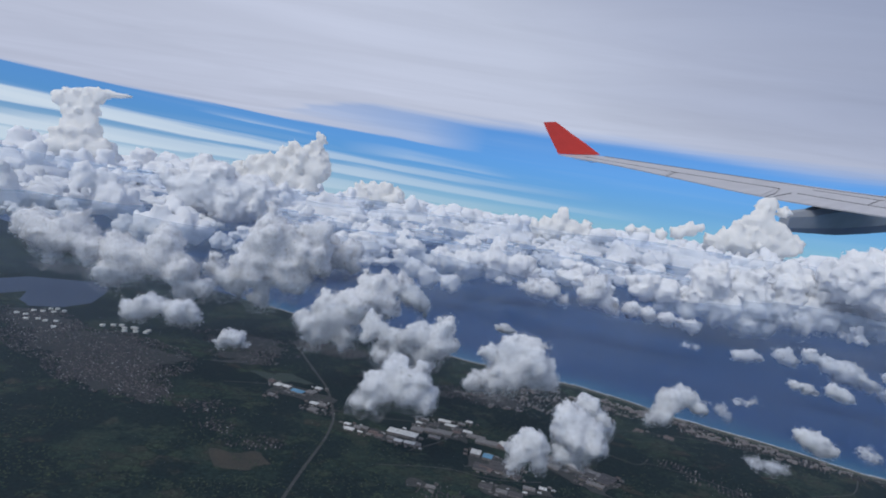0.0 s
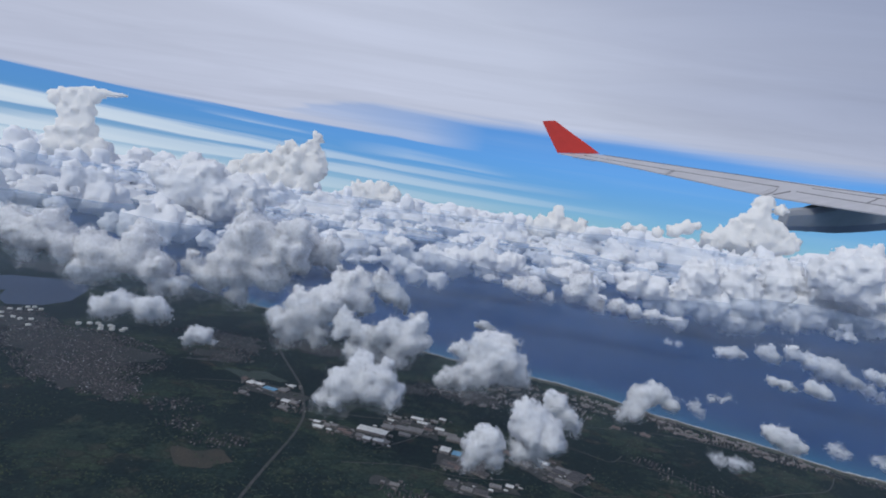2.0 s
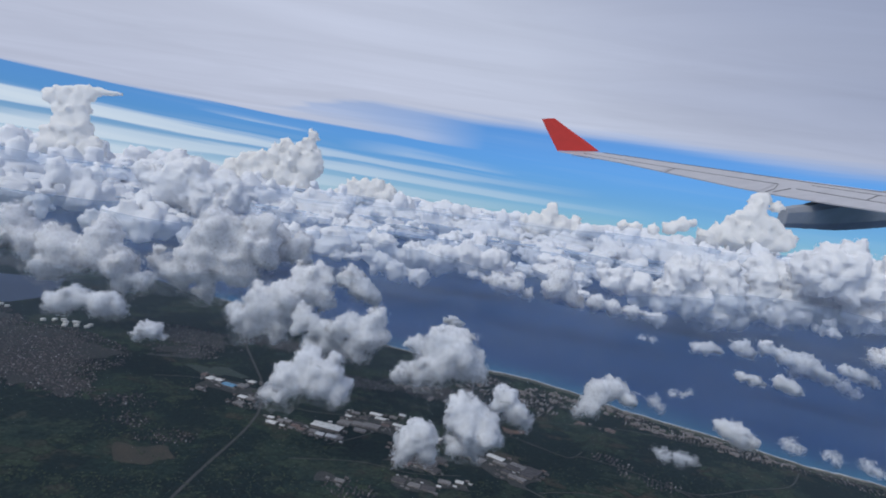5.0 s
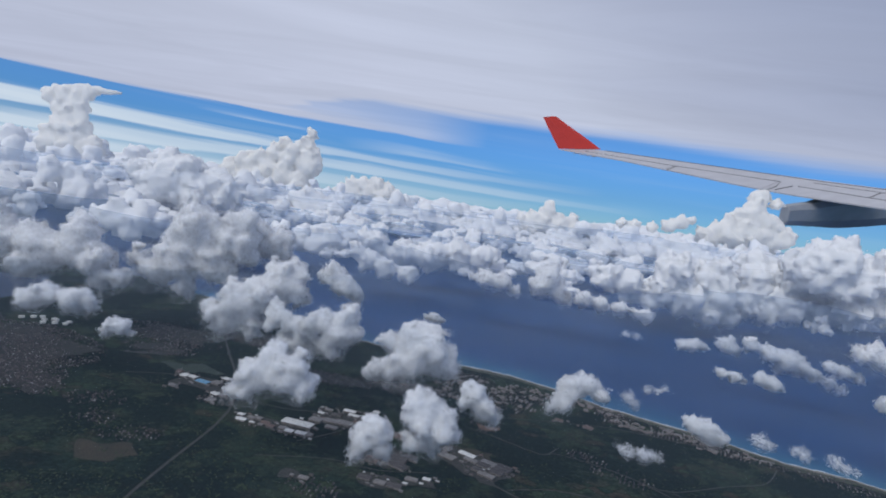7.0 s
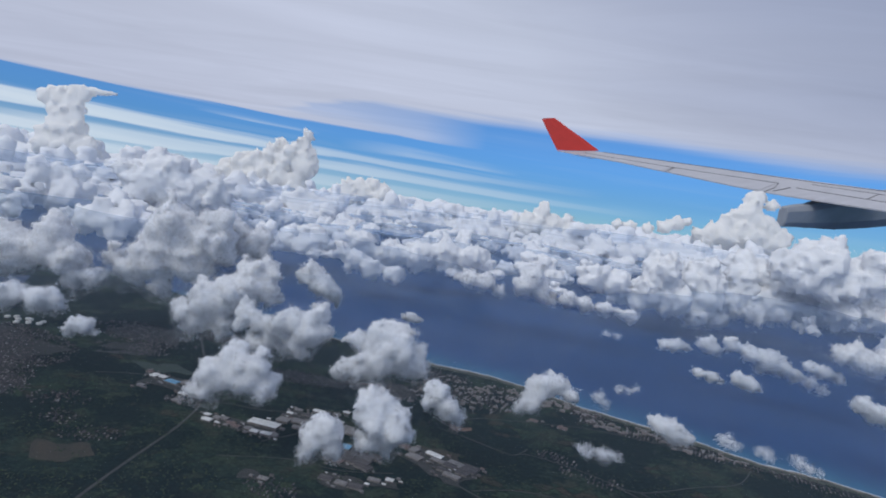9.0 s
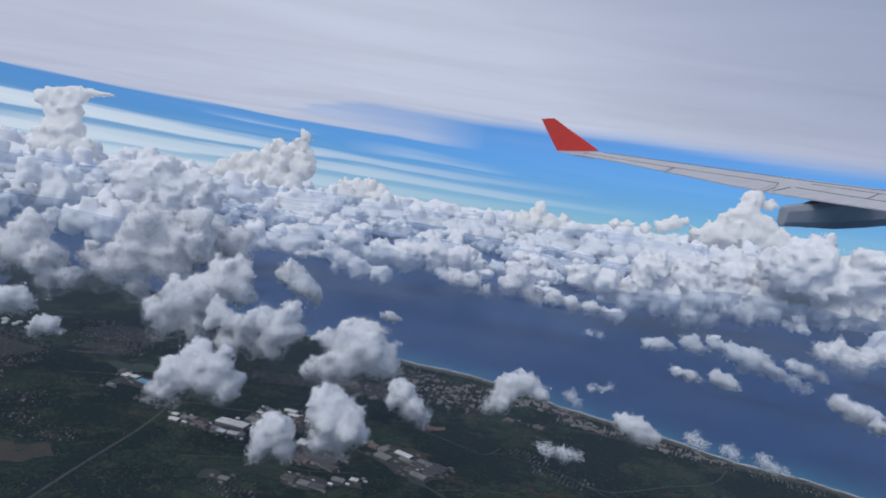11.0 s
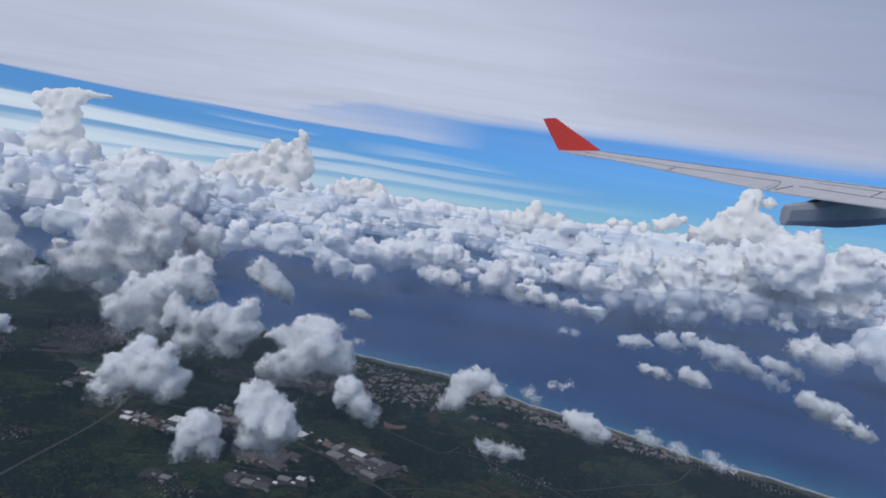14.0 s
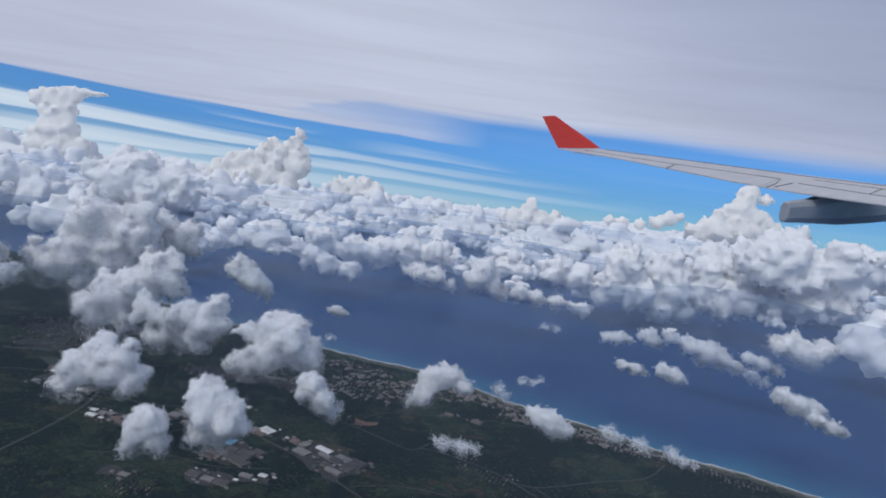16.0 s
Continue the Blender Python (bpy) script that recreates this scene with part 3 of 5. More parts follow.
cumulus("small", (54.3, 91.3, 9.5),
        [(-1.8, 0.1, 0.5, 0.99), (0.2, 0.0, 0.0, 1.22), (1.6, -0.0, -0.5, 0.68)], 0.21, 0)
cumulus("small", (76.6, 106.0, 10.1),
        [(-2.8, 0.0, 0.7, 1.06), (-0.0, -0.0, 0.0, 1.41), (2.8, -0.1, -0.9, 0.97)], 0.21, 1)
cumulus("near", (81.3, 103.2, 14.3),
        [(-3.9, -0.0, 0.0, 1.76), (-0.7, -0.1, -0.6, 2.10), (2.0, -0.1, -1.3, 2.10), (4.5, -0.0, 0.2, 1.93), (-2.1, 0.1, 1.8, 1.18)], 0.21, 0)
cumulus("small", (67.8, 81.4, 10.1),
        [(-2.3, 0.0, 0.8, 1.17), (-0.1, -0.1, -0.1, 1.59), (2.5, -0.1, -0.6, 1.38)], 0.20, 0)
cumulus("small", (67.5, 73.7, 9.9),
        [(-1.8, 0.1, 0.7, 0.98), (0.1, 0.0, -0.1, 0.92), (1.6, -0.1, -0.6, 0.61)], 0.20, 0)
cumulus("small", (12.3, 149.0, 12.5),
        [(-2.1, 0.0, 0.5, 2.5), (1.7, 0.0, 0.3, 2.5), (5.8, -0.1, -1.4, 1.5), (-5.6, 0.1, 0.8, 1.0)], 0.25, 0)
cumulus("near", (28.0, 149.0, 13.1),
        [(-1.6, 0.3, 2.9, 3.3), (-3.4, 0.0, -0.3, 2.8), (1.1, 0.0, -0.0, 2.5), (3.7, -0.2, -2.7, 1.8)], 0.25, 0)
cumulus("small", (45.3, 146.8, 10.5),
        [(-8.9, 0.1, 1.2, 2.3), (-4.3, 0.1, 0.4, 2.0), (0.9, 0.0, -0.1, 1.9), (4.7, -0.0, -0.6, 1.3), (7.8, -0.1, -1.2, 1.8)], 0.25, 0)
cumulus("small", (-1.9, 104.3, 9.9),
        [(0.0, 0.0, 0.1, 0.79), (1.3, -0.0, -0.2, 0.62), (-1.3, 0.0, 0.1, 0.53)], 0.20, 1)
cumulus("small", (1.3, 84.0, 10.1),
        [(-0.4, 0.0, 0.1, 0.56), (0.4, 0.0, -0.1, 0.42)], 0.21, 2)
cumulus("small", (39.1, 115.7, 9.8),
        [(-1.3, 0.0, 0.0, 0.81), (1.2, 0.0, -0.1, 0.90)], 0.22, 2)
cumulus("small", (29.6, 75.6, 10.1),
        [(-1.4, -0.0, -0.1, 0.63), (0.2, -0.0, -0.3, 0.56), (1.3, 0.0, 0.4, 0.49)], 0.19, 2)
cumulus("near", (69.8, 184.1, 12.9),
        [(-0.9, -0.1, -0.9, 4.4), (8.5, -0.1, -1.4, 5.0), (3.9, 0.4, 5.4, 6.0), (-10.5, 0.1, 1.5, 4.1), (-17.6, 0.2, 2.0, 4.1), (16.7, -0.5, -6.8, 2.5)], 0.31, 0)
cumulus("near", (96.8, 189.2, 14.3),
        [(-6.7, -0.3, -3.9, 5.2), (-5.9, 0.3, 3.8, 6.1), (6.1, 0.0, -0.2, 5.3), (7.0, 0.6, 7.6, 6.1), (-0.5, -0.5, -7.2, 2.9)], 0.32, 0)
cumulus("near", (128.0, 174.9, 24.3),
        [(-13.7, 0.2, 2.7, 7.7), (-4.6, 0.1, 0.5, 6.8), (5.8, 0.2, 1.9, 7.7), (-1.6, -0.6, -7.9, 4.7), (9.0, -0.6, -8.2, 4.2), (14.6, 0.2, 2.3, 5.9), (-9.2, 0.7, 8.6, 4.4)], 0.30, 0)
cumulus("near", (113.2, 184.3, 15.2),
        [(-1.8, -0.1, -0.9, 5.2), (9.3, -0.1, -0.3, 5.6), (-1.0, 0.5, 6.6, 5.0), (-6.7, -0.4, -5.3, 2.8)], 0.31, 0)
cumulus("near", (-20.7, 173.9, 10.3),
        [(-3.6, 0.0, 0.4, 2.7), (1.9, -0.1, -1.2, 3.0), (9.1, -0.1, -1.9, 2.7), (-7.4, 0.2, 2.8, 2.2)], 0.30, 0)
cumulus("near", (-6.4, 199.2, 13.5),
        [(-9.8, -0.1, -1.7, 4.7), (0.2, -0.1, -1.3, 4.7), (9.9, 0.1, 1.0, 4.7), (19.9, 0.1, 1.4, 3.7), (-20.2, 0.1, 0.8, 4.1)], 0.34, 0)
cumulus("near", (-114.2, 240.2, 23.7),
        [(-4.3, 0.1, 1.6, 10.2), (5.8, -0.1, -1.8, 8.5), (-13.3, -0.3, -3.3, 7.7), (-21.0, 0.3, 3.5, 4.5), (12.4, 0.2, 2.7, 5.7), (20.4, -0.2, -2.7, 5.7)], 0.41, 0)
cumulus("tower", (-251.0, 804.3, 54.4),
        [(38.1, 2.6, 34.8, 9.5), (44.9, 3.7, 49.4, 6.6), (28.6, 2.1, 27.9, 8.8), (8.1, 2.3, 30.6, 8.8), (-3.4, 1.2, 15.3, 11.7), (-23.6, 0.3, 4.5, 12.5), (-45.2, -0.2, -2.6, 12.5), (17.7, 0.6, 7.9, 16.1), (-68.0, -0.9, -12.2, 11.0), (-11.6, -1.0, -12.3, 16.1), (46.7, 1.4, 19.2, 10.3), (41.8, 0.6, 8.8, 13.2), (-8.3, -2.8, -35.9, 19.1), (34.0, -1.7, -21.9, 17.6), (-55.6, -3.3, -42.6, 17.6), (-33.9, -2.0, -25.9, 17.6), (13.5, -1.5, -19.2, 19.1), (47.0, -0.1, -0.0, 13.2), (-70.0, -2.0, -26.1, 13.2)], 1.36, 0)
cumulus("anvil", (-516.7, 766.1, 77.8),
        [(-45.1, 2.3, 30.4, 4.2), (-37.4, 2.3, 30.0, 6.3), (-25.4, 2.4, 31.7, 7.7), (-12.0, 2.6, 34.3, 7.7), (1.3, 2.9, 37.7, 7.0), (14.9, 3.0, 38.8, 6.3), (25.6, 2.9, 38.8, 5.6), (34.7, 3.0, 39.3, 4.5), (43.1, 3.0, 39.8, 3.8), (50.7, 3.0, 40.1, 2.9), (57.5, 3.0, 40.3, 2.2), (-33.5, 1.6, 21.2, 8.1), (-15.6, 1.7, 22.1, 10.1), (2.8, 1.9, 24.7, 10.1), (18.4, 2.3, 30.2, 6.3), (-24.4, 0.7, 8.9, 8.6), (-8.5, 0.8, 9.9, 10.2), (9.0, 1.0, 14.1, 10.1), (-20.0, -0.4, -4.8, 8.8), (-5.2, -0.3, -3.4, 10.5), (9.9, 0.0, 1.0, 9.3), (-21.5, -1.3, -16.5, 11.0), (-5.0, -1.2, -15.6, 13.2), (12.2, -0.9, -10.7, 11.0), (-34.0, -1.0, -24.0, 10.0), (-12.0, -1.2, -22.0, 12.5), (10.0, -1.2, -23.0, 12.0), (31.0, -1.5, -30.0, 10.0), (-26.0, -2.2, -38.0, 15.0), (2.0, -2.2, -38.0, 16.0), (28.0, -2.6, -42.0, 15.0)], 1.29, 0)
cumulus("tower", (86.2, 491.3, 29.7),
        [(-3.0, 0.6, 8.6, 5.8), (-1.3, 1.1, 14.2, 3.6), (7.5, 0.3, 3.7, 4.9), (-14.2, 0.0, 0.6, 5.8), (19.6, 0.4, 5.3, 3.6), (-6.3, -0.3, -3.2, 7.2), (-23.4, -0.3, -4.1, 4.9), (10.9, -0.2, -2.3, 5.8), (4.1, -0.6, -7.1, 8.1), (-15.1, -0.8, -10.8, 7.2), (21.1, -0.4, -4.8, 6.3)], 0.83, 0)
cumulus("tower", (353.6, 683.9, 58.7),
        [(10.8, 2.1, 26.9, 9.4), (17.9, 2.7, 34.7, 6.9), (3.7, 1.1, 14.3, 10.6), (-5.4, 0.5, 6.2, 10.6), (-17.9, -0.1, -2.4, 10.6), (-33.7, -0.8, -11.5, 9.4), (14.7, 0.7, 9.0, 12.5), (29.5, 0.1, 0.8, 13.7), (-49.8, -1.4, -18.5, 8.1), (34.0, 2.1, 27.4, 5.6), (3.2, -0.4, -6.3, 13.7), (-15.5, -1.4, -19.1, 13.7), (11.9, -1.5, -19.4, 16.2), (38.4, -1.0, -13.6, 15.0), (-41.6, -2.1, -28.3, 11.2)], 1.15, 0)
cumulus("tower", (238.1, 652.7, 43.1),
        [(25.0, 0.3, 4.6, 7.7), (12.6, -0.0, -0.4, 7.7), (-6.5, -0.3, -4.4, 6.0), (-26.1, -0.3, -4.5, 5.4), (-42.4, -0.3, -4.9, 5.4), (37.4, 0.7, 9.6, 4.2)], 1.10, 0)
cumulus("tower", (-116.0, 742.6, 35.8),
        [(-0.6, 0.6, 7.6, 8.8), (-15.2, 0.4, 5.6, 7.5), (17.6, 0.8, 10.2, 7.5), (-29.3, 0.0, -0.1, 5.4), (33.0, 0.5, 7.2, 5.4), (8.3, -0.2, -3.0, 10.9), (-13.0, -0.8, -10.4, 12.2), (31.1, -0.5, -5.7, 12.2), (-31.4, -0.9, -11.5, 8.8)], 1.25, 0)


# The field of cumulus that runs out to the horizon: a few shapes, turned and sized anew.
def field_shape(seed, cell):
    pick = random.Random(seed)
    lobes = [(pick.uniform(-1.2, 1.2), pick.uniform(-0.9, 0.9), pick.uniform(-0.1, 0.25), pick.uniform(0.32, 0.6)) for _ in range(8)]
    lobes += [(pick.uniform(-0.7, 0.7), pick.uniform(-0.5, 0.5), pick.uniform(0.4, 1.3), pick.uniform(0.2, 0.42)) for _ in range(6)]
    return cloud_mesh("field_cloud", lobes, cell, -1, seed * 1.7, 1.0, FAR_VAPOUR, cell, 0.0)


SHAPES = [field_shape(s, 0.075) for s in range(6)]
MIDDLE = [field_shape(s + 10, 0.11) for s in range(6)]
COARSE = [field_shape(s + 20, 0.15) for s in range(7)]
pick = random.Random(11)
bank = [[[], [], 0, 4], [[], [], 0, 3]]
for near, far, count, size in [(185, 270, 60, 4.6), (270, 400, 100, 6.2), (400, 600, 96, 10), (600, 900, 96, 15), (900, 1500, 80, 24)]:
    for i in range(count):
        azimuth = radians(-48 + 96 * (i + pick.uniform(0.0, 1.0)) / count)
        d = near + (far - near) * pick.random()
        if d < 330 and noise.noise((d * math.sin(azimuth) * 0.022, d * math.cos(azimuth) * 0.022, 4)) < (-0.1 if azimuth < -0.40 else -0.22):
            continue
        x, y = d * math.sin(azimuth), d * math.cos(azimuth)
        s = size * pick.choice((0.5, 0.7, 0.9, 1.1, 1.4))
        highest = 31 + d * math.tan(radians(float(np.interp(math.degrees(azimuth), (-45, -30, -20, -12, 12, 24, 36), (1.5, 1.4, 0.7, 0.6, 0.2, 0.7, 1.3)))))
        set_down = Matrix.LocRotScale((x, y, 8 + 0.25 * s), Euler((0, 0, pick.uniform(0, 6.28))), (s * 1.2, s * 1.2, min(s * pick.uniform(0.7, 1.35), max(0.25 * s, (highest - 8 - 0.25 * s) / 1.5))))
        if near < 600:
            ob = hang((SHAPES if near < 400 else MIDDLE)[pick.randrange(6)])
            ob.matrix_world = set_down
            tagged(ob, "distant white cumulus cloud in a broken field", "cloud", group="far field of cumulus")
        else:
            m = np.array(set_down)
            for layer, shape in zip(bank, COARSE[pick.randrange(7)]):
                spots = np.empty(len(shape.vertices) * 3)
                shape.vertices.foreach_get("co", spots)
                corners = np.empty(len(shape.loops), dtype=np.int32)
                shape.loops.foreach_get("vertex_index", corners)
                layer[1].append(corners.reshape(-1, layer[3]) + layer[2])
                layer[0].append(spots.reshape(-1, 3) @ m[:3, :3].T + m[:3, 3])
                layer[2] += len(shape.vertices)
far_clouds = hang([quick_mesh("far_clouds", np.concatenate(pts), np.concatenate(quads), skin) for (pts, quads, _, _), skin in zip(bank[:1], FAR_VAPOUR)], "far_clouds")
tagged(far_clouds, "pale cumulus clouds crowding along the horizon", "clouds", kind="stuff")

# Sheets added for the blue haze of distance; density by distance is painted in.
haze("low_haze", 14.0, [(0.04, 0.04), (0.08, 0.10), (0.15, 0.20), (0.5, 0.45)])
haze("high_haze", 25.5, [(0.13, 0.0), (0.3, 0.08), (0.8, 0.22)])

# ---- aircraft wing ----
# It keeps its place before the eye all through the flight, so it is drawn far out and to a large measure.
WING_SCALE = 140.0
WING_AXES = Matrix(((0.59993, 0.79281, -0.10743), (-0.78984, 0.56553, -0.23735), (-0.12742, 0.22725, 0.96547))).to_4x4()
WING_POSE = Matrix.Translation((6.0325 * WING_SCALE, 34.4076 * WING_SCALE, 31.18 + 4.2263 * WING_SCALE)) @ WING_AXES @ Matrix.Scale(WING_SCALE, 4)


def paint(name, colour, rough, streaks):
    mat, tree, skin = plain(name, colour, rough)
    way = tree.nodes.new("ShaderNodeTexCoord")
    fit = tree.nodes.new("ShaderNodeMapping")
    fit.inputs["Scale"].default_value = (0.9, 0.25, 1)
    tree.links.new(way.outputs["Object"], fit.inputs[0])
    dirt = ramp(tree, fog(tree, fit.outputs[0], 2.2, 6, 0.6), [(0.3, 1.0 - streaks), (0.7, 1.0)])
    tree.links.new(blend(tree, 1.0, colour, dirt, "MULTIPLY"), skin.inputs["Base Color"])
    tree.links.new(ramp(tree, fog(tree, fit.outputs[0], 5, 3), [(0.3, rough), (0.8, rough + 0.12)]), skin.inputs["Roughness"])
    return mat


GREY_PAINT = paint("light_grey_paint", (0.52, 0.51, 0.53), 0.42, 0.16)
PALE_PAINT = paint("pale_leading_edge", (0.68, 0.65, 0.70), 0.35, 0.1)
RED_PAINT = paint("red_paint", (0.62, 0.045, 0.03), 0.4, 0.12)
POD_PAINT = paint("fairing_paint", (0.36, 0.37, 0.39), 0.45, 0.2)
GAP_PAINT = paint("dark_gap", (0.19, 0.19, 0.20), 0.7, 0.1)


def part(name, bm, material, parent, label=""):
    data = bpy.data.meshes.new(name)
    bm.normal_update()
    bm.to_mesh(data)
    bm.free()
    data.materials.append(material)
    ob = new(name, data)
    ob.parent = parent
    return tagged(ob, label)


def loft(rings, closed=True, caps=True):
    """A skin through rings of points."""
    bm = bmesh.new()
    rows = [[bm.verts.new(p) for p in ring] for ring in rings]
    n = len(rows[0])
    for a, b in zip(rows, rows[1:]):
        for i in range(n if closed else n - 1):
            bm.faces.new((a[i], a[(i + 1) % n], b[(i + 1) % n], b[i]))
    if caps and closed:
        bm.faces.new(rows[0][::-1])
        bm.faces.new(rows[-1])
    bmesh.ops.recalc_face_normals(bm, faces=bm.faces)
    return bm


def trailing(u):
    return float(np.interp(u, (0, 4.6, 8.3, 11.3, 13.3, 14.8, 16.7, 24), (0, 0.07, -0.32, -0.64, -0.68, -0.43, 0.0, 1.6)))


def leading(u):
    return float(np.interp(u, (1.13, 4.28, 7.35, 10.05, 12.52, 14.94, 24), (2.42, 2.96, 3.6, 4.17, 4.55, 5.25, 8.0)))


def top_of(u, c):
    """Height of the upper skin, gently arched along the chord."""
    a, b = trailing(u), leading(u)
    f = min(1.0, max(0.0, (c - a) / (b - a)))
    return -0.10 * max(0.0, (f - 0.82) / 0.18) ** 2 * (b - a) * 0.35


def wing_ring(u):
    a, b = trailing(u), leading(max(u, 1.13)) if u > 1.13 else trailing(u) + (2.42 - 0.02) * u / 1.13 + 0.02
    thick = 0.09 * (b - a)
    top = [(u, a + (b - a) * f, top_of(u, a + (b - a) * f)) for f in (0, 0.15, 0.3, 0.5, 0.7, 0.82, 0.88, 0.94, 0.98, 1.0)]
    low = [(u, a + (b - a) * f, -thick * g - 0.03) for f, g in ((0.97, 0.55), (0.85, 0.9), (0.6, 1.0), (0.3, 0.6), (0.0, 0.0))]
    return top + low


wing = new("aircraft_wing")
tagged(wing, "light grey airliner wing with panel gaps and a red winglet", "aircraft wing")
wing.matrix_world = WING_POSE
skin_part = part("wing_skin", loft([wing_ring(u) for u in [0.0, 0.5, 1.0, 1.6, 2.5, 3.5] + [4.6 + 0.6 * k for k in range(33)]]), GREY_PAINT, wing)


def plate(outline, material, name, label="", lift=0.018, proud=0.02):
    """A thin panel on the upper skin, from its corners in span and chord."""
    bm = bmesh.new()
    base = [bm.verts.new((u, c, top_of(u, c) + 0.004)) for u, c in outline]
    head = [bm.verts.new((u, c, top_of(u, c) + lift)) for u, c in outline]
    bm.faces.new(head)
    n = len(outline)
    for i in range(n):
        bm.faces.new((base[i], base[(i + 1) % n], head[(i + 1) % n], head[i]))
    bmesh.ops.recalc_face_normals(bm, faces=bm.faces)
    return part(name, bm, material, wing, label)


def strip(line, width, name="panel_gap"):
    """A dark joint between panels along a line in span and chord."""
    bm = bmesh.new()
    last = None
    for k, (u, c) in enumerate(line):
        v, d = line[min(k + 1, len(line) - 1)], line[max(k - 1, 0)]
        along = Vector((v[0] - d[0], v[1] - d[1])).normalized()
        side = Vector((-along.y, along.x)) * width / 2
        row = [bm.verts.new((u + s * side.x, c + s * side.y, top_of(u, c) + 0.03)) for s in (-1, 1)]
        row += [bm.verts.new((u + s * side.x, c + s * side.y, top_of(u, c) - 0.02)) for s in (1, -1)]
        if last:
            for i in range(4):
                bm.faces.new((last[i], last[(i + 1) % 4], row[(i + 1) % 4], row[i]))
        last = row
    bmesh.ops.recalc_face_normals(bm, faces=bm.faces)
    return part(name, bm, GAP_PAINT, wing)


edge_of = lambda us, off=0.0: [(u, trailing(u) + off) for u in us]
plate(edge_of((1.6, 4.6, 7.4), 0.02) + [(7.0, 1.1), (4.3, 0.9), (1.7, 0.78)], GREY_PAINT, "aileron", "outer aileron panel")
plate(edge_of((7.7, 9.5, 11.3, 12.4), 0.02) + [(11.9, 1.75), (9.6, 1.45), (7.3, 1.12)], GREY_PAINT, "aileron", "inner aileron panel")
plate(edge_of((12.9, 13.8, 15.4, 17.5, 20.0), 0.02) + [(20.0, 2.6), (17.5, 1.9), (15.5, 1.58), (12.95, 1.36)], GREY_PAINT, "flap", "inboard trailing flap")
plate([(13.0, 1.56), (15.5, 1.76), (15.35, 3.3), (12.9, 2.9)], GREY_PAINT, "spoiler")
plate([(15.65, 1.80), (17.6, 2.1), (20, 2.8), (19.8, 4.4), (15.5, 3.36)], GREY_PAINT, "spoiler")
rim = [(u, leading(u) - 0.16 * (leading(u) - trailing(u))) for u in (1.7, 3, 5, 7, 9, 11, 13, 15, 18, 21)]
plate([(u, leading(u) - 0.01) for u in (1.9, 3, 5, 7, 9, 11, 13, 15, 18, 21)][::-1] + rim, PALE_PAINT, "leading_edge_slat", "pale leading edge slat", 0.012)
strip([(1.37, 0.8), (4.3, 0.96), (7.28, 1.19), (9.6, 1.52), (11.97, 1.89)], 0.026)
strip([(7.62, -0.32), (7.11, 1.19)], 0.014)
strip([(12.62, -0.68), (12.45, 0.5), (11.97, 1.89)], 0.018)
strip([(12.75, -0.2), (12.76, 1.3)], 0.024)
strip([(12.93, 1.45), (15.51, 1.66), (17.6, 2.0), (20, 2.7)], 0.028)
strip([(15.51, 1.66), (15.37, 3.38)], 0.02)
strip(rim, 0.014)
strip([(12.9, 2.98), (15.37, 3.38), (19.8, 4.5)], 0.012)

blade = [((-0.03, 0.0, 0.03), (1.13, 2.43, 0.0)), ((-0.35, -0.19, 0.62), (0.55, 1.72, 0.62)), ((-0.67, -0.37, 1.22), (-0.05, 0.97, 1.22)), ((-0.95, -0.53, 1.76), (-0.58, 0.32, 1.78)), ((-0.98, -0.55, 1.82), (-0.66, 0.21, 1.86))]
rings = []
for back, front in blade:
    back, front = Vector(back), Vector(front)
    side = (front - back).cross(Vector((-0.5, -0.25, 0.9))).normalized()
    rings.append([back, back.lerp(front, 0.4) + side * 0.06, back.lerp(front, 0.85) + side * 0.05, front, back.lerp(front, 0.85) - side * 0.05, back.lerp(front, 0.4) - side * 0.06])
part("winglet", loft(rings), RED_PAINT, wing, "red upswept winglet")

pod = []
for c, high, low, half in ((-2.24, -0.16, -0.84, 0.14), (-2.2, -0.12, -0.9, 0.18), (-1.2, -0.17, -1.04, 0.25), (-0.3, -0.24, -1.2, 0.28), (0.14, -0.22, -1.26, 0.30),
                           (1.4, -0.22, -1.48, 0.32), (2.5, -0.25, -1.66, 0.34), (4.2, -0.3, -1.87, 0.36), (6.0, -0.4, -2.08, 0.38), (9.0, -0.6, -2.4, 0.38), (11.0, -0.9, -2.3, 0.3), (12.5, -1.3, -1.8, 0.1)):
    mid = (high + low) / 2
    pod.append([(14.2 + half * x, c, mid + (high - mid) * z) for x, z in ((-0.55, 1), (0.55, 1), (1, 0.55), (1, -0.5), (0.5, -1), (-0.5, -1), (-1, -0.5), (-1, 0.55))])
part("flap_track_fairing", loft(pod), POD_PAINT, wing, "dark grey flap track fairing")


for k in range(4):
    bm = bmesh.new()
    bmesh.ops.create_cone(bm, cap_ends=True, segments=6, radius1=0.035, radius2=0.01, depth=0.5, matrix=pose(1.5 + 0.42 * k, trailing(1.5 + 0.42 * k) - 0.18, -0.03, 90, 0, 0))
    part("static_wick", bm, GREY_PAINT, wing)

# ---- shore, bay, roads and fields ----


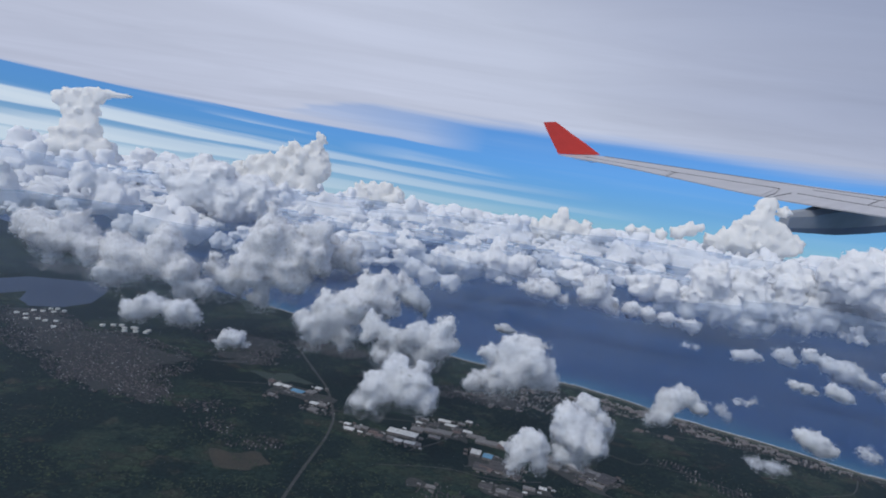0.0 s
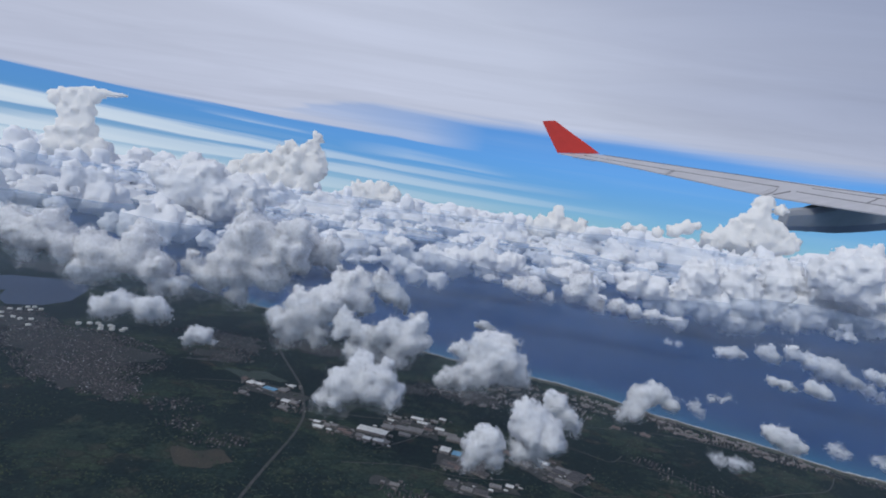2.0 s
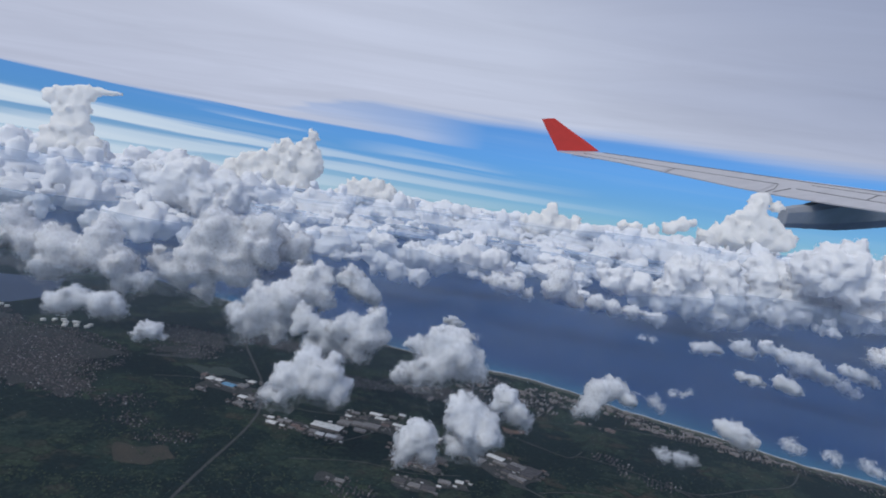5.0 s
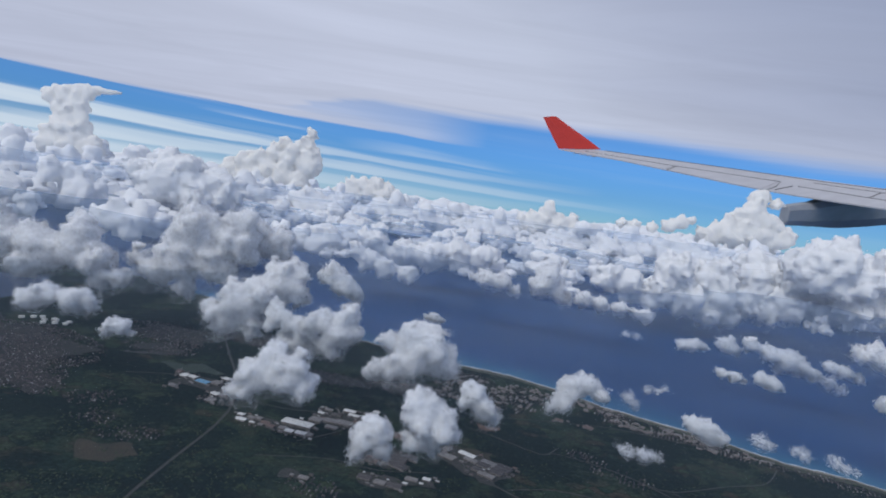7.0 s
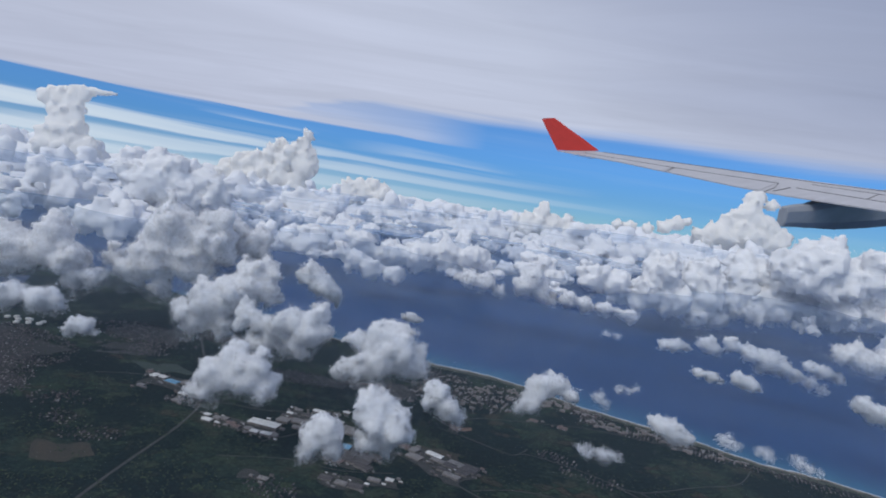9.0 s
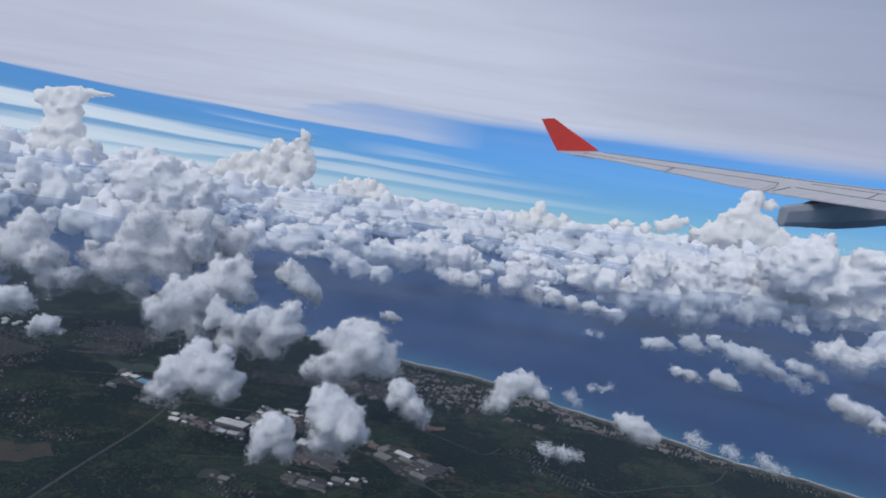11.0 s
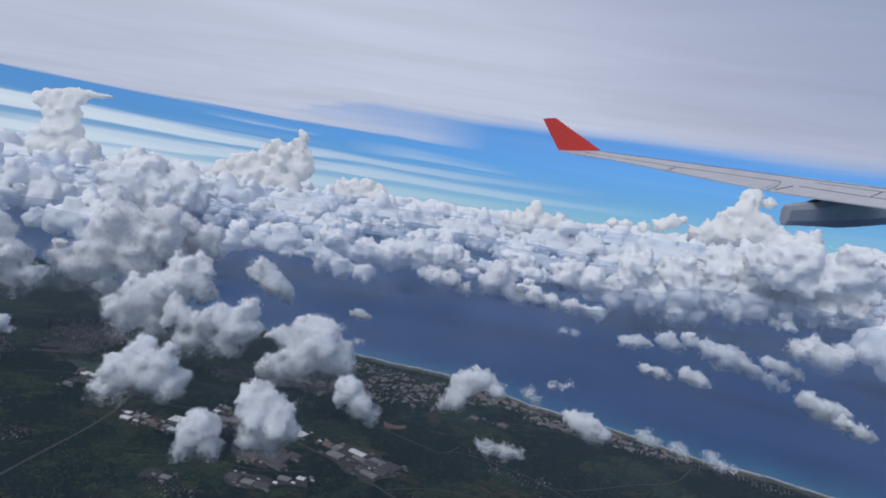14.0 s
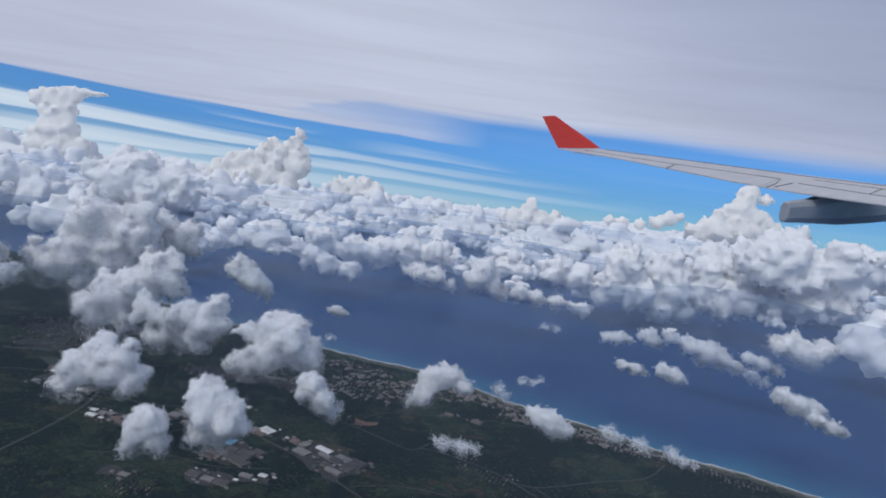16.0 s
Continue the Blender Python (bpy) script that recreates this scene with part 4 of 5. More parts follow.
def ribbon(name, line, width, z, material, label, category, wander=0.0, kind="structure"):
    """A strip along a line on the ground, smoothed between its points."""
    knots = [Vector((*p, 0)) for p in line]
    path = []
    for i in range(len(knots) - 1):
        a, b = knots[max(i - 1, 0)], knots[min(i + 2, len(knots) - 1)]
        for k in range(8):
            t = k / 8
            p, q = knots[i], knots[i + 1]
            path.append(0.5 * (2 * p + (q - a) * t + (2 * a - 5 * p + 4 * q - b) * t * t + (3 * p - a - 3 * q + b) * t ** 3))
    path.append(knots[-1])
    pts, quads = [], []
    for i, p in enumerate(path):
        along = (path[min(i + 1, len(path) - 1)] - path[max(i - 1, 0)]).normalized()
        w = width * (1 + wander * noise.noise((i * 0.7, p.x, p.y)))
        for s, h in ((-1, 0), (-0.9, z), (0.9, z), (1, 0)):
            pts.append((p.x - along.y * s * w / 2, p.y + along.x * s * w / 2, h))
        if i:
            k = 4 * i
            quads += [(k - 4 + j, k - 3 + j, k + 1 + j, k + j) for j in range(3)]
    ob = new(name, mesh_of(name, pts, quads, [material]))
    return tagged(ob, label, category, kind=kind)


# the sea bed rises towards the shore
step_off = (0.0, 0.8, 1.8, 3.2, 5.0, 7.5, 11.0)
pts, quads, shallow = [], [], []
shore_x = np.arange(-70, 115, 1.0)
for i, x in enumerate(shore_x):
    for j, off in enumerate(step_off):
        y = coast(x) - 0.1 + off * (1 + 0.3 * noise.noise((x * 0.12, 3, 0)))
        pts.append((x + off * 0.5, y, -0.045))
        shallow.append(max(0.0, 1 - off / 11.0) ** 1.6 if x < 108 and x > -66 else 0.0)
        if i and j:
            k = i * len(step_off) + j
            quads.append((k - len(step_off) - 1, k - 1, k, k - len(step_off)))
shoals = new("water", mesh_of("shallow_water", pts, quads, [SEA]))
shoals.data.attributes.new("shallow", "FLOAT", "POINT").data.foreach_set("value", shallow)
tagged(shoals, "turquoise shallow water along the beach", "sea", kind="structure")


def shore(name, inner, outer, z, material, label, category, x0, x1, rough):
    pts, quads = [], []
    for i, x in enumerate(np.arange(x0, x1, 0.4)):
        a = inner + rough * noise.noise((x * 0.9, 1, 4))
        b = outer + rough * noise.noise((x * 0.7, 8, 4))
        pts += [(x, coast(x) + a, z), (x, coast(x) + max(b, a + 0.02), z - 0.01)]
        if i:
            k = 2 * i
            quads.append((k - 2, k, k + 1, k - 1))
    return tagged(new(name, mesh_of(name, pts, quads, [material])), label, category, kind="structure")


shore("beach", -0.75, 0.02, 0.03, SAND, "narrow strip of pale sand beach", "beach", -60, 112, 0.25)
shore("verge", -2.3, -0.72, 0.022, VERGE, "pale rough grass between the beach and the town", "grass", 0, 112, 0.6)
shore("surf", 0.05, 0.5, -0.02, FOAM, "thin line of white breaking surf", "surf", -60, 112, 0.3)

BAY = [(-150, 100), (-118, 104), (-106, 114), (-104, 119), (-100, 111.5), (-95, 107.5), (-90, 110.5), (-88.5, 117), (-92, 128), (-98, 139), (-108.5, 135), (-114, 133.5), (-117, 126), (-135, 132), (-160, 128)]
bm = bmesh.new()
bm.faces.new([bm.verts.new((x, y, 0.02)) for x, y in BAY])
data = bpy.data.meshes.new("water")
bm.to_mesh(data)
bm.free()
BAY_WATER = dusty("bay_water", (0.026, 0.044, 0.090), (0.034, 0.055, 0.110), 0.05, 0.5)
BAY_WATER.node_tree.nodes["Principled BSDF"].inputs["Specular IOR Level"].default_value = 0.12
data.materials.append(BAY_WATER)
tagged(new("water", data), "slate blue harbour bay between built-up shores", "bay", kind="structure")

for line, width, label in [
        ([(-28.2, 44), (-28.1, 52), (-27.8, 58), (-27.2, 66), (-27.2, 70.5), (-27.7, 75), (-30.6, 84.8), (-34, 92), (-37, 98), (-42.8, 110)], 0.36, "straight country highway between fields"),
        ([(-28, 76.6), (-24, 77), (-19.8, 76.5), (-12, 77.6)], 0.2, "pale road past the factories"),
        ([(-16.5, 67), (-13.1, 70.4), (-10, 74.8), (-8, 78)], 0.2, "pale road past the factories"),
        ([(-9, 77), (-7.7, 75.7), (-4.1, 71.4), (1, 68), (5, 64.8), (8, 62.4), (13, 58)], 0.22, "pale road past the factories"),
        ([(4.7, 79.1), (8.1, 77.3), (12.9, 74.2), (15.2, 73.2), (17.4, 75.7)], 0.16, "dusty track over pasture"),
        ([(7.6, 81.2), (10.6, 84.5), (17.4, 85.8), (28.1, 86.9)], 0.14, "road along the edge of town"),
        ([(15.2, 73.2), (17.4, 73.9), (22.4, 71.8), (26.4, 69.1), (31, 64)], 0.16, "dusty track over pasture"),
        ([(28.1, 86.9), (34.5, 85.6), (42.5, 83.7), (48.3, 81.3), (53.2, 79.6), (62, 76), (75, 68)], 0.18, "coast road behind the beach"),
        ([(26.4, 69.1), (30.2, 67.4), (38.7, 71.1), (45.4, 73.8), (50, 79)], 0.16, "dusty track over pasture"),
        ([(9, 62), (15, 63.5), (22, 62), (30, 58.5), (38, 57)], 0.13, "dusty track over pasture"),
        ([(30.2, 67.4), (33, 63), (36, 58), (37, 54)], 0.12, "dusty track over pasture"),
        ([(-20, 62), (-12, 63.5), (-6, 62.5), (0, 63.5)], 0.12, "dusty track over pasture"),
        ([(-46, 82), (-39, 83.5), (-33, 80.5), (-28.5, 78.5)], 0.16, "road past the depot")]:
    ribbon("road", line, width, 0.02, TRACK, label, "road", 0.25)


tracts = []


def tract(line, material, label):
    tracts.append(label)
    high = 0.012 + 0.003 * len(tracts)
    bm = bmesh.new()
    ring = []
    for i, (x, y) in enumerate(line):
        nx, ny = line[(i + 1) % len(line)]
        for k in range(6):
            t = k / 6
            px, py = x + (nx - x) * t, y + (ny - y) * t
            ring.append((px + 1.5 * noise.noise((px * 0.45, py * 0.45, 1)), py + 1.5 * noise.noise((px * 0.45, py * 0.45, 6)), high))
    bm.faces.new([bm.verts.new(p) for p in ring])
    data = bpy.data.meshes.new("field")
    bm.to_mesh(data)
    bm.free()
    data.materials.append(material)
    tagged(new("field", data), label, "field", kind="structure")


tract([(-38.6, 58.3), (-37.5, 61), (-32.8, 61), (-31.4, 58.6), (-34.3, 56), (-37, 56)], EARTH, "bare brown ploughed field")
tract([(7, 79.8), (9.5, 78.6), (10.2, 79.6), (7.6, 81)], CLAY, "patch of orange-red dug clay")
tract([(2.4, 72.5), (7.8, 71), (7.4, 68.6), (2.2, 69)], EARTH, "dark ploughed field")
tract([(-44, 88), (-38, 89.5), (-33, 86.5), (-40, 85.2)], PASTURE, "light green meadow")
for cx, cy, w, d, turn in [(-20.2, 70.5, 10.5, 2.6, -13), (-12.3, 74.8, 8, 4.6, -14), (-6.4, 66.6, 4.6, 5, -16), (-33.5, 81, 10, 4, -20), (5.6, 67, 7.5, 5, -30), (-14.2, 58.2, 3.2, 1.4, -14), (-3.5, 60.2, 8, 2, 5), (-53, 72, 5, 2.4, -20), (-48.5, 91.5, 7, 1.2, 12)]:
    m = pose(cx, cy, 0, 0, 0, turn)
    tract([tuple((m @ Vector((sx * w / 2, sy * d / 2, 0)))[:2]) for sx, sy in ((-1, -1), (1, -1), (1, 1), (-1, 1))], YARD_GROUND, "paved factory yard")

# ---- buildings ----
ROOFS = {"white": dusty("white_roof", (0.50, 0.50, 0.48), (0.74, 0.74, 0.72), 2.0, 0.6), "grey": dusty("grey_roof", (0.13, 0.125, 0.12), (0.24, 0.225, 0.22), 2.0, 0.7),
         "dark": dusty("dark_roof", (0.04, 0.038, 0.042), (0.09, 0.08, 0.078), 2.0, 0.8), "blue": dusty("blue_roof", (0.10, 0.26, 0.42), (0.16, 0.34, 0.50), 2.0, 0.5),
         "rust": dusty("rusty_roof", (0.095, 0.066, 0.060), (0.17, 0.12, 0.105), 2.0, 0.8)}
WALL = dusty("rendered_wall", (0.12, 0.11, 0.10), (0.22, 0.20, 0.19), 3.0)
TANK_PAINT = dusty("tank_paint", (0.55, 0.54, 0.50), (0.76, 0.75, 0.70), 2.0, 0.5)
COLOURS = {"white": "white sheet metal", "grey": "weathered grey", "dark": "dark grey", "blue": "blue sheet metal", "rust": "rusty brown"}


def slab(bm, m, w, d, z0, z1):
    """A block on its base, its top a little drawn in."""
    low = [bm.verts.new(m @ Vector((x * w / 2, y * d / 2, z0))) for x, y in ((-1, -1), (1, -1), (1, 1), (-1, 1))]
    top = [bm.verts.new(m @ Vector((x * w / 2 * 0.97, y * d / 2 * 0.97, z1))) for x, y in ((-1, -1), (1, -1), (1, 1), (-1, 1))]
    bm.faces.new(top)
    for i in range(4):
        bm.faces.new((low[i], low[(i + 1) % 4], top[(i + 1) % 4], top[i]))


def gable(bm, w, d, z0, rise, over=0.04):
    a, b = w / 2 + over, d / 2 + over
    eave = [bm.verts.new(p) for p in ((-a, -b, z0), (a, -b, z0), (a, b, z0), (-a, b, z0))]
    ridge = [bm.verts.new(p) for p in ((-a, 0, z0 + rise), (a, 0, z0 + rise))]
    bm.faces.new((eave[0], eave[1], ridge[1], ridge[0]))
    bm.faces.new((eave[2], eave[3], ridge[0], ridge[1]))
    bm.faces.new((eave[1], eave[2], ridge[1]))
    bm.faces.new((eave[3], eave[0], ridge[0]))
    bm.faces.new(eave[::-1])


def warehouse(x, y, w, d, h, colour, turn):
    ob = new("warehouse")
    ob.matrix_world = pose(x, y, 0.0, 0, 0, turn)
    tagged(ob, "low warehouse with a %s roof in a factory yard" % COLOURS[colour], "warehouse", group="industrial buildings")
    bm = bmesh.new()
    slab(bm, Matrix(), w, d, 0, h + 0.06)
    part("wall", bm, WALL, ob)
    bays = max(1, round(d / 0.8))
    for k in range(bays):
        bm = bmesh.new()
        gable(bm, w, d / bays, h + 0.06, 0.10 * d / bays, 0.02)
        bmesh.ops.translate(bm, verts=bm.verts, vec=(0, (k - (bays - 1) / 2) * d / bays, 0.004))
        part("roof", bm, ROOFS[colour], ob)
    bm = bmesh.new()
    slab(bm, pose(0, -d / 2 - 0.01, 0), 0.22, 0.03, 0, h * 0.7)
    part("door", bm, ROOFS["dark"], ob)
    return ob


MILL = [
    (-25.2, 72.1, 0.9, 0.7, 0.20, "white"), (-24.7, 70.7, 1.3, 0.9, 0.15, "white"), (-23.7, 71.5, 1.0, 0.9, 0.22, "grey"), (-22.7, 71.6, 0.9, 0.8, 0.22, "grey"), (-23.2, 70.2, 0.7, 0.4, 0.14, "white"), (-22.0, 69.9, 0.7, 0.35, 0.14, "grey"), (-15.4, 68.7, 0.8, 0.9, 0.2, "grey"), (-17.5, 73.0, 0.5, 0.4, 0.34, "white"),
    (-21.5, 70.5, 1.2, 0.9, 0.20, "rust"), (-20.6, 69.8, 1.0, 0.8, 0.20, "rust"), (-17.6, 71.6, 4.1, 1.6, 0.30, "white"), (-19.0, 69.7, 1.1, 0.8, 0.20, "grey"),
    (-18.0, 69.0, 1.1, 0.9, 0.24, "white"), (-16.5, 68.8, 1.4, 0.9, 0.24, "white")]
WORKS = [
    (-15.7, 73.8, 1.7, 1.4, 0.20, "grey"), (-13.7, 74.0, 1.9, 1.2, 0.20, "grey"), (-12.0, 73.9, 2.3, 1.4, 0.22, "grey"), (-10.2, 74.9, 1.2, 0.7, 0.15, "rust"),
    (-8.6, 75.5, 1.3, 0.8, 0.15, "white"), (-7.5, 74.1, 2.6, 1.0, 0.18, "grey"), (-6.1, 72.7, 3.0, 1.4, 0.20, "grey"), (-4.2, 72.2, 2.2, 1.4, 0.18, "rust"),
    (-7.8, 68.8, 1.3, 1.5, 0.30, "white"), (-6.3, 68.0, 1.2, 1.3, 0.30, "blue"), (-7.4, 65.0, 1.7, 1.7, 0.20, "dark"), (-5.6, 65.8, 1.4, 2.5, 0.22, "dark"),
    (-3.8, 65.3, 2.0, 2.8, 0.22, "dark"), (-13.4, 58.3, 1.1, 0.7, 0.10, "grey"),
    (-11.9, 78.3, 1.8, 0.9, 0.18, "white"), (-11.1, 76.9, 1.6, 0.8, 0.18, "white"), (-13.3, 72.1, 1.6, 0.8, 0.16, "grey"), (-14.8, 77.9, 1.2, 0.6, 0.15, "grey"),
    (-13.4, 76.6, 1.3, 0.7, 0.16, "dark"), (-15.6, 76.4, 0.9, 0.6, 0.14, "white"), (-9.4, 78.2, 1.1, 0.6, 0.16, "grey"), (-8.2, 79.3, 1.0, 0.7, 0.18, "white"), (-9.9, 76.3, 0.9, 0.6, 0.14, "dark"),
    (-7.1, 60.2, 1.5, 1.0, 0.14, "dark"), (-5.3, 59.5, 1.3, 0.9, 0.14, "grey"), (-3.7, 59.2, 1.6, 1.0, 0.14, "dark"), (-1.9, 61.2, 1.4, 0.8, 0.12, "grey"), (-0.2, 61.6, 0.9, 0.7, 0.14, "white")]
YARD = [
    (-38.0, 83.4, 1.2, 1.3, 0.20, "white"), (-36.6, 83.2, 1.2, 1.0, 0.15, "white"), (-34.5, 81.7, 2.1, 1.2, 0.20, "blue"), (-32.6, 82.1, 1.5, 1.4, 0.20, "grey"),
    (-31.9, 84.2, 1.1, 1.0, 0.20, "white"), (-31.1, 77.9, 1.3, 1.0, 0.15, "white"), (-29.8, 77.7, 1.2, 1.0, 0.15, "grey"), (-37.7, 79.0, 1.1, 0.9, 0.15, "grey"),
    (-39.4, 84.7, 0.9, 1.0, 0.15, "rust"), (-30.8, 75.6, 1.3, 1.3, 0.12, "grey")]
DEPOT = [
    (-6.7, 64.8, 1.8, 1.2, 0.15, "rust"), (-5.1, 65.0, 1.2, 1.2, 0.15, "dark"), (-3.5, 63.9, 2.0, 1.3, 0.15, "dark"), (-2.5, 66.6, 1.6, 1.3, 0.15, "dark"),
    (0.8, 70.9, 1.4, 1.0, 0.16, "rust"), (2.1, 70.3, 1.1, 1.4, 0.16, "grey"), (2.2, 68.4, 2.1, 1.3, 0.12, "grey"), (4.7, 69.5, 2.3, 1.0, 0.18, "white"),
    (5.1, 68.1, 1.8, 0.8, 0.18, "grey"), (5.9, 65.7, 1.7, 0.8, 0.20, "dark"), (6.8, 64.6, 2.1, 0.9, 0.20, "grey"), (7.3, 67.8, 2.0, 1.3, 0.16, "grey"),
    (9.1, 67.0, 1.9, 1.8, 0.16, "dark"), (-3.4, 72.7, 2.0, 1.5, 0.20, "white")]
HAMLET = [
    (24.1, 85.3, 1.5, 1.1, 0.12, "rust"), (19.9, 86.9, 1.3, 0.9, 0.10, "rust"), (4.8, 68.4, 1.0, 0.8, 0.12, "grey"), (6.7, 67.3, 1.6, 1.3, 0.16, "dark"),
    (8.2, 65.9, 1.6, 1.5, 0.16, "dark")]
sheds = random.Random(31)
for zone, turn in ((MILL, -13), (WORKS, -14), (YARD, -20), (DEPOT, -32), (HAMLET, -28)):
    taken = [(x, y, max(w, d) * 0.55) for x, y, w, d, h, colour in zone]
    for x, y, w, d, h, colour in zone:
        warehouse(x, y, w, d, h, colour, turn)
        for _ in range(4):
            a = sheds.uniform(0, 6.28)
            sx, sy, sw = x + (0.8 + w / 2) * math.cos(a), y + (0.6 + d / 2) * math.sin(a), sheds.uniform(0.25, 0.6)
            if all(math.hypot(sx - px, sy - py) > r + sw * 0.6 for px, py, r in taken):
                taken.append((sx, sy, sw * 0.6))
                warehouse(sx, sy, sw, sw * sheds.uniform(0.4, 0.8), sheds.uniform(0.08, 0.16), sheds.choice(("white", "grey", "grey", "dark", "rust")), turn)


def storage_tank(x, y, r, h):
    ob = new("storage_tank")
    ob.matrix_world = pose(x, y, 0)
    tagged(ob, "round white oil storage tank near the harbour", "storage tank", group="tank farm")
    ring = lambda rr, z: [(rr * math.cos(a * math.pi / 10), rr * math.sin(a * math.pi / 10), z) for a in range(20)]
    part("shell", loft([ring(r, 0), ring(r, h)]), TANK_PAINT, ob)
    part("roof", loft([ring(r * 1.02, h), ring(r * 0.98, h + 0.03), ring(r * 0.1, h + 0.1)]), TANK_PAINT, ob)


for x, y in [(-91.8, 104.4), (-90.4, 104.9), (-90.5, 107.2), (-89.6, 107.9), (-87.7, 107), (-88.6, 105.4), (-89, 98.6), (-87.4, 99.4), (-85.7, 98.9), (-84.2, 99.6), (-82.1, 96), (-92.8, 101.4), (-91, 101.2)]:
    storage_tank(x, y, 0.42, 0.28)
for x, y in [(-75.2, 102.4), (-74, 103.1), (-72.6, 101.6), (-71.5, 102.6), (-70.9, 102.3), (-69.9, 100.5), (-68.1, 100.7), (-68.3, 102), (-71.6, 99.8), (-76.6, 101.3)]:
    storage_tank(x, y, 0.48, 0.3)

# apartment slabs in ranks behind the beach
APARTMENT = dusty("apartment_wall", (0.15, 0.13, 0.125), (0.30, 0.26, 0.245), 2.5)
pick = random.Random(5)


def apartment_block(x, y, length, depth, h, turn):
    ob = new("apartment_block")
    ob.matrix_world = pose(x, y, 0, 0, 0, turn)
    tagged(ob, "pale concrete apartment slab in a seaside estate", "apartment block", group="seaside estate")
    bm = bmesh.new()
    slab(bm, Matrix(), length, depth, 0, h)
    part("wall", bm, APARTMENT, ob)
    bm = bmesh.new()
    slab(bm, Matrix(), length * 1.02, depth * 1.08, h, h + 0.02)
    slab(bm, pose(length * 0.2, 0, 0), length * 0.12, depth * 0.5, h + 0.02, h + 0.06)
    part("roof", bm, ROOFS["grey"], ob)


ESTATES = [(8, 93, 9, 5.5, 82, 62), (2, 103, 8, 3.5, 30, 40), (17.5, 97.5, 6, 4, 50, -28), (27, 95, 5, 2.4, 34, -30), (35.5, 88.3, 8, 2.2, 58, -20), (-4.5, 90.5, 6, 3, 22, 10), (45, 83, 6, 1.8, 22, -26)]
for cx, cy, rx, ry, count, turn in ESTATES:
    for _ in range(count):
        a, r = pick.uniform(0, 6.28), math.sqrt(pick.random())
        x, y = cx + rx * r * math.cos(a), cy + ry * r * math.sin(a) - 0.25 * rx * r * math.cos(a)
        row = pose(0, 0, 0, 0, 0, turn)
        spot = row.inverted() @ Vector((x, y, 0))
        x, y, _ = row @ Vector((spot.x, round(spot.y / 0.5) * 0.5, 0))
        if y < coast(x) - 1.2:
            apartment_block(x, y, pick.uniform(0.5, 1.1), pick.uniform(0.16, 0.26), pick.uniform(0.12, 0.34), turn + pick.choice((0, 0, 0, 90)) + pick.uniform(-3, 3))

# houses too many to count
HOUSE = bpy.data.materials.new("house_walls_and_roofs")
HOUSE.use_nodes = True
house_tree = HOUSE.node_tree
island = house_tree.nodes.new("ShaderNodeNewGeometry")
house_tree.links.new(ramp(house_tree, island.outputs["Random Per Island"], [(0.0, (0.022, 0.022, 0.028)), (0.45, (0.045, 0.042, 0.048)), (0.8, (0.10, 0.082, 0.080)), (0.95, (0.19, 0.165, 0.155)), (1.0, (0.34, 0.33, 0.32))]),
                     house_tree.nodes["Principled BSDF"].inputs["Base Color"])
house_tree.nodes["Principled BSDF"].inputs["Roughness"].default_value = 0.85


def town(label, count, cx, cy, rx, ry, turn, grid=0.55):
    """Rows of small houses within an oval, thinning towards its rim."""
    m0 = pose(cx, cy, 0, 0, 0, turn)
    if count > 200 and not 0 < cx < 60:
        tract([tuple((m0 @ Vector((rx * f * math.cos(a), ry * f * math.sin(a), 0)))[:2]) for a, f in ((k * math.pi / 9, 0.72 + 0.5 * noise.noise((k * 1.3, cx, 3))) for k in range(18))], TOWN_GROUND, "streets and yards between small houses")
    count = int(count * 2.4)
    pts, faces = [], []
    while count > 0:
        count -= 1
        a, r = pick.uniform(0, 6.28), pick.random() ** 0.6
        u, v = rx * r * math.cos(a), ry * r * math.sin(a)
        u, v = round(u / grid) * grid + pick.gauss(0, 0.08), v
        if noise.noise((u * 0.16 + cx, v * 0.16, 2)) + 0.6 * noise.noise((u * 0.7, v * 0.7, 5)) < pick.uniform(-0.45, 0.25):
            continue
        p = m0 @ Vector((u, v, 0))
        if p.y > coast(p.x) - 1.0 or (p.x < -87 and p.y > 109):
            continue
        w, d, h, t = pick.uniform(0.09, 0.24), pick.uniform(0.07, 0.16), pick.uniform(0.05, 0.12), radians(turn + pick.choice((0, 90)) + pick.uniform(-10, 10))
        k = len(pts)
        for z, f in ((0, 1), (h, 1)):
            for x, y in ((-1, -1), (1, -1), (1, 1), (-1, 1)):
                qx, qy = x * w / 2 * f, y * d / 2 * f
                pts.append((p.x + qx * math.cos(t) - qy * math.sin(t), p.y + qx * math.sin(t) + qy * math.cos(t), z))
        for x in (-1, 1):
            qx = x * w / 2
            pts.append((p.x + qx * math.cos(t), p.y + qx * math.sin(t), h + 0.05))
        faces += [tuple(k + i for i in f) for f in ((0, 1, 5, 4), (1, 2, 6, 9, 5), (2, 3, 7, 6), (3, 0, 4, 8, 7), (4, 5, 9, 8), (6, 7, 8, 9))]
    tagged(new("houses", mesh_of("houses", pts, faces, [HOUSE])), label, "houses", kind="stuff")


